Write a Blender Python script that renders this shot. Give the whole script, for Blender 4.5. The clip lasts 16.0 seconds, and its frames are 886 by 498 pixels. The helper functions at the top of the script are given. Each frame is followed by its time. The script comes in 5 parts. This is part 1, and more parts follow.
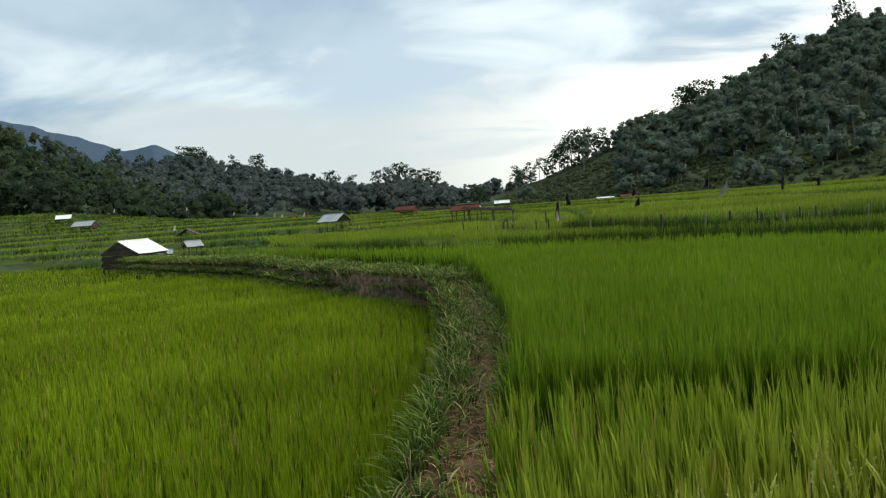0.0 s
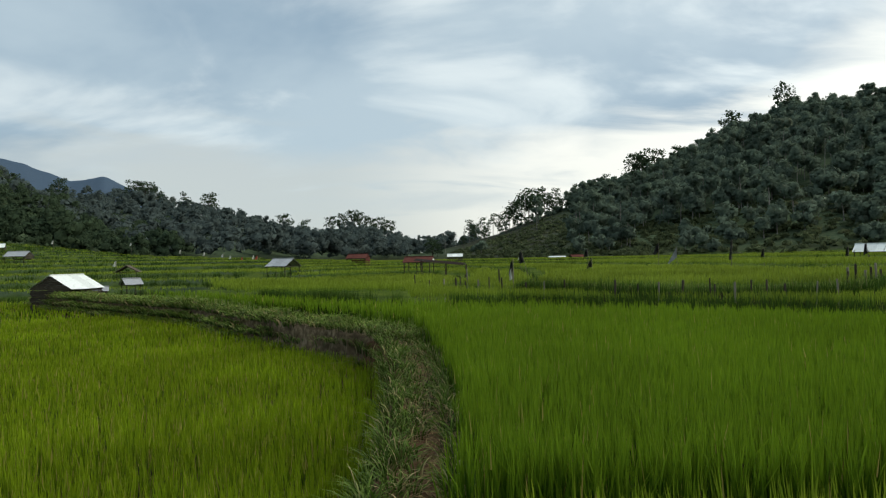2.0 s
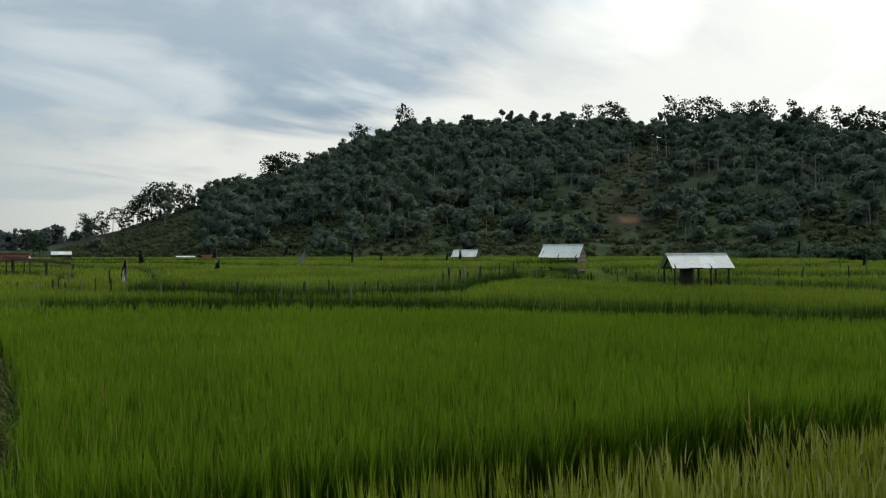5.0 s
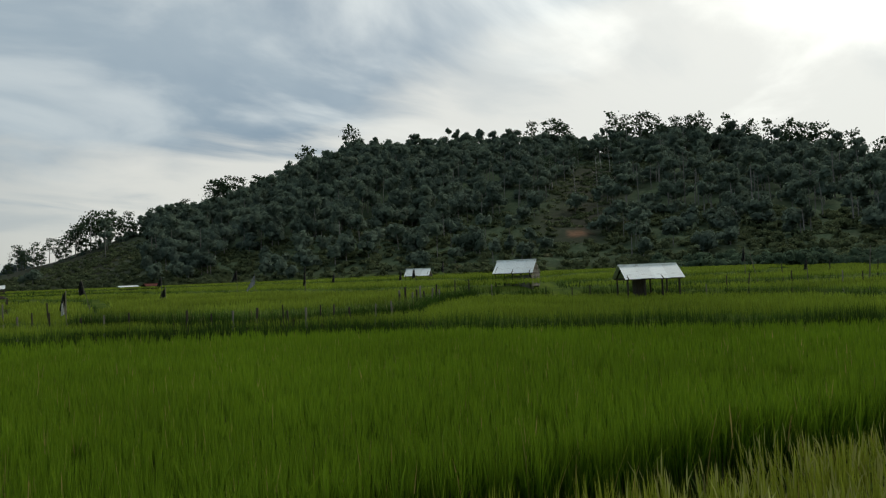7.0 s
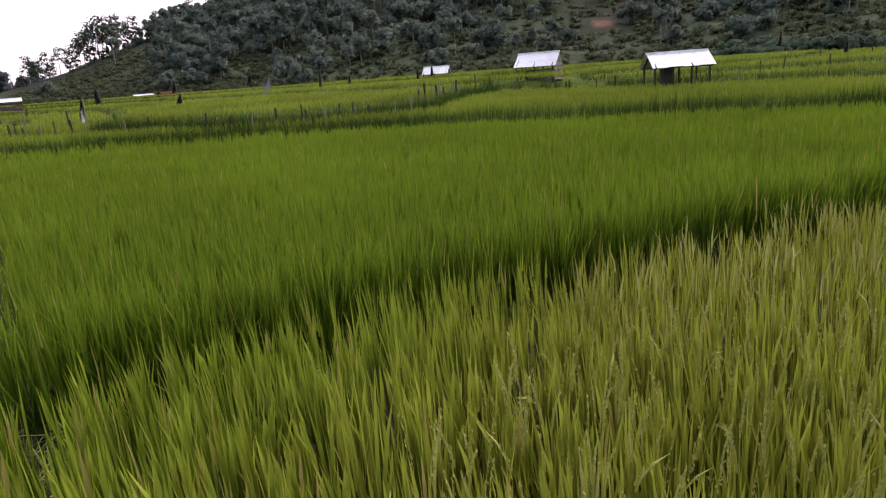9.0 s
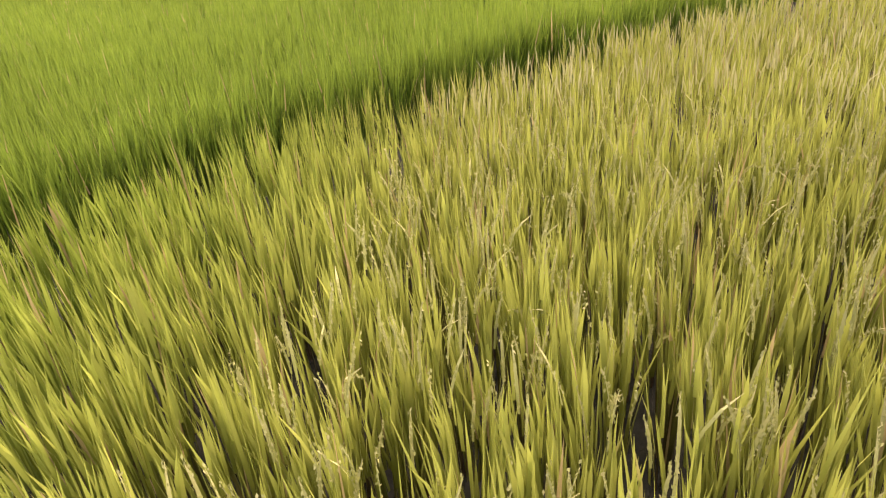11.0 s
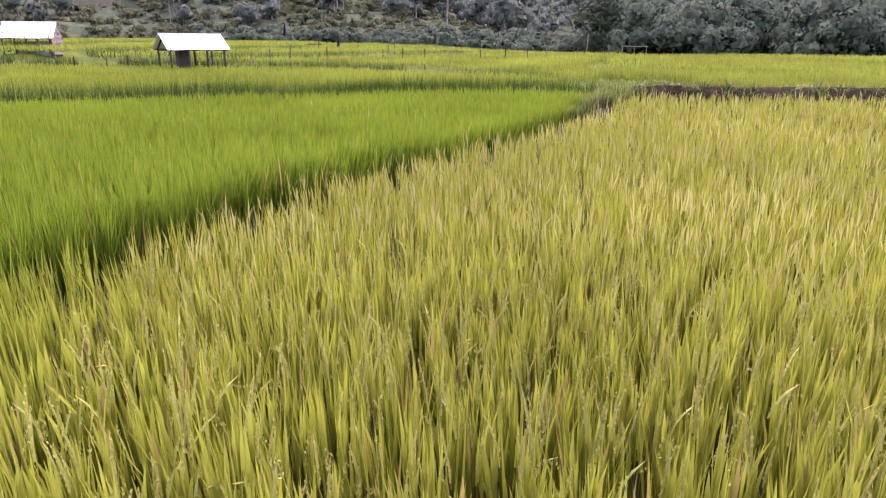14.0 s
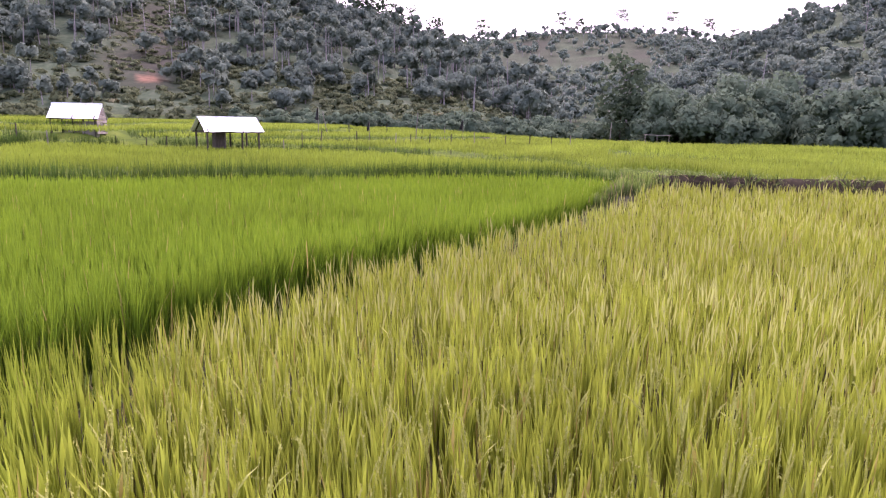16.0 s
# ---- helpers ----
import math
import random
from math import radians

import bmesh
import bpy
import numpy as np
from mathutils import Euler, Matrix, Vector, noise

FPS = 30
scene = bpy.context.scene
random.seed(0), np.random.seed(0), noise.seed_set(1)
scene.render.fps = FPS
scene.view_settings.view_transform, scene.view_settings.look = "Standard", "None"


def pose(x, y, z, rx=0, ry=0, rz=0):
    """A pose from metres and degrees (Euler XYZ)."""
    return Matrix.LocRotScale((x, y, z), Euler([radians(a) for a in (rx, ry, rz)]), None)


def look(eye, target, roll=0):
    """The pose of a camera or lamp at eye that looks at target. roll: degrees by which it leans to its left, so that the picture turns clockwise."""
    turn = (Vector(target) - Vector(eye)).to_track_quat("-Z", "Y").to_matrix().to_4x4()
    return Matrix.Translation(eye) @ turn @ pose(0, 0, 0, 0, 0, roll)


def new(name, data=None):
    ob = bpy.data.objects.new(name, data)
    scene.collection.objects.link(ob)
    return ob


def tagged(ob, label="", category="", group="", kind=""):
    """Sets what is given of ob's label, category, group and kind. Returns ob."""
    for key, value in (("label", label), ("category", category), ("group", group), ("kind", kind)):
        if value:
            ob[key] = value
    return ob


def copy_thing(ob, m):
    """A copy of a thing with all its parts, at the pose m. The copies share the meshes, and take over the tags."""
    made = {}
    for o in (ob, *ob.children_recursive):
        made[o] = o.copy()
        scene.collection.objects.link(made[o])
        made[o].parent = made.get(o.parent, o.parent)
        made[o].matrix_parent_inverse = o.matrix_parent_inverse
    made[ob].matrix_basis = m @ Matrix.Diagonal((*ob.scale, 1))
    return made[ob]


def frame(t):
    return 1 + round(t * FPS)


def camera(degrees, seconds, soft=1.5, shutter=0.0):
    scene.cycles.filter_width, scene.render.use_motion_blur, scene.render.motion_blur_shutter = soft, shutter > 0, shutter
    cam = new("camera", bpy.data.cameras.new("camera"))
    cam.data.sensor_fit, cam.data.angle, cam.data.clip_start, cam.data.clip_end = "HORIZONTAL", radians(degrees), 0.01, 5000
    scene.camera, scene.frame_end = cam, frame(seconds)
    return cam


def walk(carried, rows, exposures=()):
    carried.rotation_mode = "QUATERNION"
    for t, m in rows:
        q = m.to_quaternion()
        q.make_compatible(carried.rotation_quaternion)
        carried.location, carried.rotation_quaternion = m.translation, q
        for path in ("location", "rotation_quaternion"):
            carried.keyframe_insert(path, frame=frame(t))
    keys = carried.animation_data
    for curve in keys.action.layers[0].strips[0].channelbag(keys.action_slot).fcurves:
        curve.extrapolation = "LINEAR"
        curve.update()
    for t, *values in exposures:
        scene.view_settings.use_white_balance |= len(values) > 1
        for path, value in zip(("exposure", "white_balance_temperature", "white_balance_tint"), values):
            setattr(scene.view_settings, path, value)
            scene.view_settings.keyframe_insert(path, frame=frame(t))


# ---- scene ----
cam = camera(66.83, 16.0, soft=1.2)
# Camera path: seconds, place, heading to the left, pitch, roll.
PATH = [
    (0.0, 0.004, -0.002, 1.646, -0.19, -3.34, 4.25),
    (0.5, -0.017, 0.305, 1.639, -0.46, -2.75, 2.52),
    (1.0, -0.050, 0.449, 1.698, -1.56, -0.99, 2.21),
    (1.5, -0.000, 0.540, 1.721, -1.91, 0.69, 0.17),
    (2.0, 0.038, 0.600, 1.743, -4.21, 0.81, 1.07),
    (2.5, 0.092, 0.651, 1.789, -10.19, 2.33, 0.09),
    (3.0, 0.128, 0.636, 1.789, -13.97, 2.13, 0.89),
    (3.5, 0.192, 0.652, 1.781, -18.65, 1.73, 1.04),
    (4.0, 0.269, 0.647, 1.774, -24.80, 1.54, 0.62),
    (4.5, 0.319, 0.638, 1.763, -30.92, 1.27, -0.22),
    (5.0, 0.371, 0.671, 1.750, -34.66, 0.59, 0.09),
    (7.3, 0.396, 0.968, 1.761, -38.95, 2.15, 2.37),
    (7.5, 0.397, 0.971, 1.737, -38.65, 1.11, 2.52),
    (8.0, 0.397, 0.985, 1.695, -37.35, -2.62, 2.91),
    (8.5, 0.409, 1.001, 1.631, -36.19, -8.89, 3.58),
    (8.7, 0.418, 1.009, 1.606, -35.95, -11.73, 4.07),
    (10.8, -0.136, 0.942, 1.617, -52.36, -27.33, 4.93),
    (11.0, -0.121, 0.923, 1.615, -55.26, -27.82, 3.97),
    (11.5, -0.079, 0.888, 1.613, -60.39, -28.12, 3.03),
    (12.0, -0.048, 0.843, 1.614, -66.23, -27.05, 2.08),
    (12.5, -0.035, 0.806, 1.632, -71.42, -24.75, 1.07),
    (13.0, -0.035, 0.785, 1.645, -74.42, -22.48, 0.32),
    (13.5, -0.028, 0.782, 1.664, -75.70, -19.16, -0.28),
    (14.0, -0.027, 0.784, 1.681, -75.65, -17.36, -0.22),
    (14.5, -0.031, 0.791, 1.688, -74.75, -16.49, -0.15),
    (15.0, -0.033, 0.788, 1.711, -74.63, -14.16, -0.57),
    (15.5, -0.035, 0.788, 1.720, -73.97, -12.53, -0.73),
    (16.0, -0.050, 0.785, 1.737, -73.45, -10.55, -1.15),
]
# Seconds, stops, kelvin, tint.
EXPOSURE = [
    (0.0, 0.68, 6750, 3), (1.0, 0.62, 6750, 3), (2.5, 0.32, 6750, 3), (5.0, 0.12, 6700, 4), (7.3, -0.08, 6700, 4), (8.0, 0.12, 6700, 5), (8.3, 0.22, 6750, 10),
    (8.7, 0.67, 6650, 26), (10.8, 2.56, 6600, 70), (12.5, 2.56, 6550, 70), (14.0, 2.5, 6500, 66), (16.0, 2.4, 6350, 62),
]
walk(cam, [(t, pose(x, y, z, 90 + pitch, roll, yaw)) for t, x, y, z, yaw, pitch, roll in PATH], EXPOSURE)

# ---- world, sun ----
SUN_AZ, SUN_EL = 78.0, 48.0


def build_world():
    w = bpy.data.worlds.new("overcast_sky")
    scene.world = w
    w.use_nodes = True
    nt = w.node_tree
    nt.nodes.clear()
    N, L = nt.nodes.new, nt.links.new
    out, bg = N("ShaderNodeOutputWorld"), N("ShaderNodeBackground")
    co = N("ShaderNodeTexCoord")
    sep = N("ShaderNodeSeparateXYZ")
    L(co.outputs["Generated"], sep.inputs[0])

    def op(kind, a, b=None, clamp=False):
        n = N("ShaderNodeMath")
        n.operation, n.use_clamp = kind, clamp
        for i, v in enumerate((a, b)):
            if v is None:
                continue
            if isinstance(v, (int, float)):
                n.inputs[i].default_value = v
            else:
                L(v, n.inputs[i])
        return n.outputs[0]

    def mix(fac, a, b, mode="MIX"):
        n = N("ShaderNodeMix")
        n.data_type, n.blend_type = "RGBA", mode
        for i, v in ((0, fac), (6, a), (7, b)):
            if isinstance(v, (int, float)):
                n.inputs[i].default_value = v
            elif isinstance(v, tuple):
                n.inputs[i].default_value = (*v, 1)
            else:
                L(v, n.inputs[i])
        return n.outputs[2]

    up = op("MAXIMUM", sep.outputs[2], 0.0)
    depth = op("ADD", up, 0.26)
    flat = N("ShaderNodeCombineXYZ")
    L(op("DIVIDE", sep.outputs[0], depth), flat.inputs[0])
    L(op("DIVIDE", sep.outputs[1], depth), flat.inputs[1])

    def clouds(scale, detail, seed, stretch, turn, distort):
        mp = N("ShaderNodeMapping")
        mp.inputs["Rotation"].default_value = (0, 0, radians(turn))
        mp.inputs["Scale"].default_value = (stretch, 1, 1)
        mp.inputs["Location"].default_value = (seed, seed * 0.7, 0)
        L(flat.outputs[0], mp.inputs[0])
        n = N("ShaderNodeTexNoise")
        n.inputs["Scale"].default_value = scale
        n.inputs["Detail"].default_value = detail
        n.inputs["Roughness"].default_value = 0.52
        n.inputs["Distortion"].default_value = distort
        L(mp.outputs[0], n.inputs["Vector"])
        return n.outputs[0]

    def ramp(x, lo, hi):
        n = N("ShaderNodeMapRange")
        n.interpolation_type = "SMOOTHSTEP"
        n.inputs[1].default_value, n.inputs[2].default_value = lo, hi
        L(x, n.inputs[0])
        return n.outputs[0]

    big = ramp(clouds(0.75, 6, 3.1, 0.8, 25, 0.35), 0.41, 0.64)
    fine = ramp(clouds(1.5, 8, 8.4, 0.8, 40, 0.5), 0.48, 0.68)
    sky = N("ShaderNodeTexSky")
    sky.sky_type = "NISHITA"
    sky.sun_disc = False
    sky.sun_elevation, sky.sun_rotation = radians(SUN_EL), radians(SUN_AZ)
    clear = mix(1.0, sky.outputs[0], (0.10, 0.10, 0.10), "MULTIPLY")
    layer = mix(big, (0.20, 0.285, 0.395), (0.38, 0.46, 0.55))
    layer = mix(op("MULTIPLY", fine, 0.5), layer, (0.80, 0.83, 0.86))
    # Under the grey deck a bright band stays open, higher towards the sun.
    heading = op("ARCTAN2", sep.outputs[0], sep.outputs[1])
    edge = op("ADD", 0.148, op("MULTIPLY", op("MAXIMUM", op("SUBTRACT", heading, 0.30), 0.0), 0.37))
    ragged = op("ADD", op("MULTIPLY", op("SUBTRACT", clouds(2.3, 7, 5.7, 0.6, 0, 0.9), 0.5), 0.26), op("SUBTRACT", sep.outputs[2], edge))
    deck = ramp(ragged, -0.035, 0.05)
    streak = ramp(clouds(2.6, 6, 1.9, 0.4, 10, 0.4), 0.46, 0.7)
    open_band = mix(ramp(heading, -0.12, 0.3), (0.44, 0.475, 0.51), (0.78, 0.765, 0.75))
    open_band = mix(op("MULTIPLY", streak, 0.6), open_band, (0.42, 0.47, 0.53))
    layer = mix(deck, open_band, layer)
    # The veiled sun brightens the cloud about it.
    sun = Vector((math.sin(radians(SUN_AZ)) * math.cos(radians(SUN_EL)), math.cos(radians(SUN_AZ)) * math.cos(radians(SUN_EL)), math.sin(radians(SUN_EL))))
    dot = N("ShaderNodeVectorMath")
    dot.operation = "DOT_PRODUCT"
    dot.inputs[1].default_value = sun
    L(co.outputs["Generated"], dot.inputs[0])
    glow = op("POWER", op("MAXIMUM", dot.outputs["Value"], 0.0), 4.0)
    veil = op("ADD", op("MULTIPLY", glow, 0.42), op("MULTIPLY", op("MULTIPLY", glow, fine), 0.8))
    layer = mix(op("MINIMUM", veil, 1.0), layer, (1.7, 1.68, 1.63))
    col = mix(0.88, clear, layer)
    L(col, bg.inputs[0])
    bg.inputs[1].default_value = 1.0
    L(bg.outputs[0], out.inputs[0])


build_world()
sun_data = bpy.data.lights.new("sun", "SUN")
sun_data.energy, sun_data.angle, sun_data.color = 0.95, radians(14), (1.0, 0.95, 0.88)
sun_lamp = new("sun", sun_data)
sun_lamp.matrix_world = look(
    (100 * math.sin(radians(SUN_AZ)), 100 * math.cos(radians(SUN_AZ)), 100 * math.tan(radians(SUN_EL))), (0, 0, 0)
)

# ---- materials ----
class Nodes:
    """A small builder of node materials."""

    def __init__(self, name):
        self.mat = bpy.data.materials.new(name)
        self.mat.use_nodes = True
        self.nt = self.mat.node_tree
        self.nt.nodes.clear()
        self.out = self.nt.nodes.new("ShaderNodeOutputMaterial")

    def add(self, kind, **sets):
        n = self.nt.nodes.new("ShaderNode" + kind)
        for k, v in sets.items():
            n.inputs[k.replace("_", " ")].default_value = v
        return n

    def link(self, a, b):
        self.nt.links.new(a, b)

    def noise(self, scale, detail=4, rough=0.55, stretch=(1, 1, 1), distort=0.0):
        co = self.add("TexCoord")
        mp = self.add("Mapping")
        mp.inputs["Scale"].default_value = stretch
        self.link(co.outputs["Object"], mp.inputs[0])
        n = self.add("TexNoise", Scale=scale, Detail=detail, Roughness=rough, Distortion=distort)
        self.link(mp.outputs[0], n.inputs["Vector"])
        return n.outputs[0]

    def ramp(self, x, stops):
        n = self.add("ValToRGB")
        el = n.color_ramp.elements
        while len(el) < len(stops):
            el.new(0.5)
        for e, (p, c) in zip(el, stops):
            e.position, e.color = p, (*c, 1)
        self.link(x, n.inputs[0])
        return n.outputs[0]

    def span(self, x, lo, hi, a=0.0, b=1.0):
        n = self.add("MapRange")
        for i, v in ((1, lo), (2, hi), (3, a), (4, b)):
            n.inputs[i].default_value = v
        self.link(x, n.inputs[0])
        return n.outputs[0]

    def mix(self, fac, a, b, mode="MIX"):
        n = self.nt.nodes.new("ShaderNodeMix")
        n.data_type, n.blend_type = "RGBA", mode
        for i, v in ((0, fac), (6, a), (7, b)):
            if isinstance(v, (int, float)):
                n.inputs[i].default_value = v
            elif isinstance(v, tuple):
                n.inputs[i].default_value = (*v, 1)
            else:
                self.link(v, n.inputs[i])
        return n.outputs[2]

    def value(self, col, v):
        n = self.nt.nodes.new("ShaderNodeHueSaturation")
        self.link(v, n.inputs["Value"])
        self.link(col, n.inputs["Color"])
        return n.outputs[0]

    def bump(self, h, strength, dist):
        n = self.add("Bump", Strength=strength, Distance=dist)
        self.link(h, n.inputs["Height"])
        return n.outputs[0]

    def finish(self, col, rough=0.7, spec=0.3, metal=0.0, normal=None, through_light=0.0):
        p = self.add("BsdfPrincipled", Roughness=rough if isinstance(rough, float) else 0.5, Metallic=metal)
        p.inputs["Specular IOR Level"].default_value = spec
        if not isinstance(rough, float):
            self.link(rough, p.inputs["Roughness"])
        self.link(col, p.inputs["Base Color"])
        if normal is not None:
            self.link(normal, p.inputs["Normal"])
        end = p.outputs[0]
        if through_light:
            tr = self.add("BsdfTranslucent")
            self.link(col, tr.inputs[0])
            m = self.add("MixShader", Fac=through_light)
            self.link(end, m.inputs[1])
            self.link(tr.outputs[0], m.inputs[2])
            end = m.outputs[0]
        self.link(end, self.out.inputs[0])
        return self.mat


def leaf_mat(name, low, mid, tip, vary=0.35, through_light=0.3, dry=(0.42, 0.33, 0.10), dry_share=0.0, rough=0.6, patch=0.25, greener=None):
    """Blades: colour runs along each blade, in rice darkened low down for canopy shade besides the duller sheaths,
    differs from blade to blade and in soft patches over the field.
    """
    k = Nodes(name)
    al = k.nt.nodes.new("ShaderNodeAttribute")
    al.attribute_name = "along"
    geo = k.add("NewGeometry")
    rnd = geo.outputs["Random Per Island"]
    # Sheath colour deepened for the canopy's shade, tips lightened for its lit top.
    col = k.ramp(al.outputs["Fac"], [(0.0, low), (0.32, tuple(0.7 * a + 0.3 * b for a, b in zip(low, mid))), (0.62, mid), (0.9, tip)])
    if greener:
        # Younger, greener plants on the side towards the path's bend.
        sep = k.add("SeparateXYZ")
        k.link(k.add("TexCoord").outputs["Object"], sep.inputs[0])
        m = k.nt.nodes.new("ShaderNodeMath")
        m.operation = "MULTIPLY_ADD"
        m.inputs[1].default_value = -0.4
        k.link(sep.outputs[0], m.inputs[0])
        k.link(sep.outputs[1], m.inputs[2])
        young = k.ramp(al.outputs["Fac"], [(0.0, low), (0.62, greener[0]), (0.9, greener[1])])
        col = k.mix(k.span(m.outputs[0], 1.8, 3.1), col, young)
    if dry_share:
        pick = k.span(rnd, 1 - dry_share, 1 - dry_share * 0.7)
        col = k.mix(pick, col, dry)
    big = k.noise(0.35, 3)
    col = k.value(col, k.span(big, 0.3, 0.7, 1 - patch, 1 + patch))
    wh = k.add("TexWhiteNoise")
    wh.noise_dimensions = "1D"
    k.link(rnd, wh.inputs["W"])
    col = k.value(col, k.span(wh.outputs["Value"], 0, 1, 1 - vary, 1 + vary))
    return k.finish(col, rough, 0.10, through_light=through_light)


def crown_mat(name, dark, light, warm, vary=0.14):
    k = Nodes(name)
    at = k.nt.nodes.new("ShaderNodeAttribute")
    at.attribute_name = "along"
    geo = k.add("NewGeometry")
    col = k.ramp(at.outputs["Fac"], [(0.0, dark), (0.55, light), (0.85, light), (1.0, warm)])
    col = k.value(col, k.span(geo.outputs["Random Per Island"], 0, 1, 1 - vary, 1 + vary))
    leaf = k.noise(1.3, 5, 0.7)
    col = k.value(col, k.span(leaf, 0.32, 0.68, 0.78, 1.22))
    return k.finish(col, 0.85, 0.03, through_light=0.4)


def wood_mat(name, a, b, scale=6.0):
    k = Nodes(name)
    g = k.noise(scale, 6, 0.6, (8, 8, 0.6), 0.4)
    s = k.noise(1.7, 3)
    ob = k.add("ObjectInfo")
    col = k.ramp(g, [(0.25, a), (0.7, b)])
    col = k.value(col, k.span(s, 0.3, 0.7, 0.75, 1.15))
    col = k.value(col, k.span(ob.outputs["Random"], 0, 1, 0.7, 1.25))
    return k.finish(col, 0.85, 0.2, normal=k.bump(g, 0.5, 0.01))


def sheet_mat(name, clean, stain, amount, rough=0.4, metal=0.0):
    k = Nodes(name)
    a = k.noise(1.6, 5, 0.6, (1, 3.5, 1))
    b = k.noise(14, 4, 0.6)
    ob = k.add("ObjectInfo")
    m = k.nt.nodes.new("ShaderNodeMath")
    m.operation = "MULTIPLY"
    k.link(k.span(a, 0.62 - amount * 0.3, 0.72 - amount * 0.2), m.inputs[0])
    k.link(k.span(b, 0.3, 0.6), m.inputs[1])
    base = k.mix(0.0, clean, clean)
    base = k.value(base, k.span(ob.outputs["Random"], 0, 1, 0.86, 1.08))
    base = k.value(base, k.span(b, 0.3, 0.7, 0.93, 1.05))
    col = k.mix(m.outputs[0], base, stain)
    return k.finish(col, k.span(b, 0.3, 0.7, rough, rough + 0.2), 0.4 if rough < 0.6 else 0.03, metal)


def dirt_mat(name, a, b, c, scale=9.0, bump=0.6):
    k = Nodes(name)
    g = k.noise(scale, 8, 0.65)
    s = k.noise(scale * 0.12, 4)
    col = k.ramp(g, [(0.25, a), (0.5, b), (0.75, c)])
    col = k.value(col, k.span(s, 0.3, 0.7, 0.7, 1.2))
    return k.finish(col, 0.95, 0.03, normal=k.bump(g, bump, 0.03))


def ground_mat():
    """One sheet of land: wet paddy soil, far rice, scrub, cleared brown slopes and red earth, told apart by the land cover."""
    k = Nodes("land")
    at = k.nt.nodes.new("ShaderNodeAttribute")
    at.attribute_name = "cover"
    sep = k.add("SeparateColor")
    k.link(at.outputs["Color"], sep.inputs[0])
    fine, mid, big = k.noise(7, 7, 0.65), k.noise(0.6, 5), k.noise(0.045, 5)
    soil = k.ramp(fine, [(0.3, (0.016, 0.018, 0.009)), (0.7, (0.045, 0.046, 0.022))])
    field = k.ramp(mid, [(0.3, (0.03, 0.052, 0.010)), (0.55, (0.065, 0.098, 0.014)), (0.75, (0.10, 0.125, 0.022))])
    scrub = k.ramp(mid, [(0.3, (0.034, 0.054, 0.030)), (0.5, (0.056, 0.080, 0.044)), (0.72, (0.080, 0.096, 0.058))])
    scrub = k.value(scrub, k.span(big, 0.3, 0.7, 0.7, 1.3))
    bare = k.ramp(mid, [(0.3, (0.036, 0.040, 0.030)), (0.6, (0.058, 0.054, 0.043)), (0.8, (0.084, 0.072, 0.060))])
    red = k.ramp(mid, [(0.3, (0.13, 0.075, 0.045)), (0.7, (0.24, 0.135, 0.085))])
    col = k.mix(sep.outputs[0], soil, field)
    col = k.mix(sep.outputs[1], col, scrub)
    col = k.mix(sep.outputs[2], col, bare)
    col = k.mix(at.outputs["Alpha"], red, col)
    return k.finish(col, 0.97, 0.02, normal=k.bump(fine, 0.5, 0.05))


# Each rice's first colour joins the sheath tone with shade under the canopy.
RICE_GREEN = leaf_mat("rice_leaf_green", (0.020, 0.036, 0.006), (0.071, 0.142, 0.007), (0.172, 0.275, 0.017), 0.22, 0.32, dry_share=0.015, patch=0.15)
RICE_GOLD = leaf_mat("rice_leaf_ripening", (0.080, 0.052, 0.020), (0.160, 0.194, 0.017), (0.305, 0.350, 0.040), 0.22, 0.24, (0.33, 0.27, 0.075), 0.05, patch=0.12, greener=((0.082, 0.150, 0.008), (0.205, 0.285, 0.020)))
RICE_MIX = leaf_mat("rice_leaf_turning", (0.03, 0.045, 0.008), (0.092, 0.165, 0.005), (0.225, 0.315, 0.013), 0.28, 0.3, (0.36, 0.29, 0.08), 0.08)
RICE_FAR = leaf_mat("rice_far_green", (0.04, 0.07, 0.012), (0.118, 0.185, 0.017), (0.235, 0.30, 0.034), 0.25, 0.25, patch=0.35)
# Edge plants' green, darkened to stand for the rice's shaded sides.
RICE_EDGE_SHADE = leaf_mat("rice_edge_shade", (0.016, 0.030, 0.007), (0.030, 0.066, 0.009), (0.058, 0.115, 0.015), 0.3, 0.15)
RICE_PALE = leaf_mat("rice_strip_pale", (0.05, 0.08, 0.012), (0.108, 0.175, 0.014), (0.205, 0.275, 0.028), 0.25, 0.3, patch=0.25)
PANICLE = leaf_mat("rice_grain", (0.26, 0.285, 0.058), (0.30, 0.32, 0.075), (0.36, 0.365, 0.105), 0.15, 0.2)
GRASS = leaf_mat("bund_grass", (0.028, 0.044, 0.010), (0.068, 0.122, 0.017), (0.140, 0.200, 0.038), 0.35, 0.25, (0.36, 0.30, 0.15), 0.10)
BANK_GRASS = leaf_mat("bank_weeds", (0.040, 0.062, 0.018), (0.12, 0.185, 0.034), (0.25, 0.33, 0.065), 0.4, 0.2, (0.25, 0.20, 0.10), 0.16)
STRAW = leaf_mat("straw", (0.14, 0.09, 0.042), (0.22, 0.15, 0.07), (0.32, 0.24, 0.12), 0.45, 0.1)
# Forest, valley-head and far leaves are paled and blued: haze put into colour.
CROWN = crown_mat("forest_leaves_hazed", (0.092, 0.128, 0.100), (0.128, 0.172, 0.124), (0.17, 0.19, 0.135))
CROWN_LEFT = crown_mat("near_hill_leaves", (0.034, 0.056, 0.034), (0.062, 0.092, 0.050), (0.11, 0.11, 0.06))
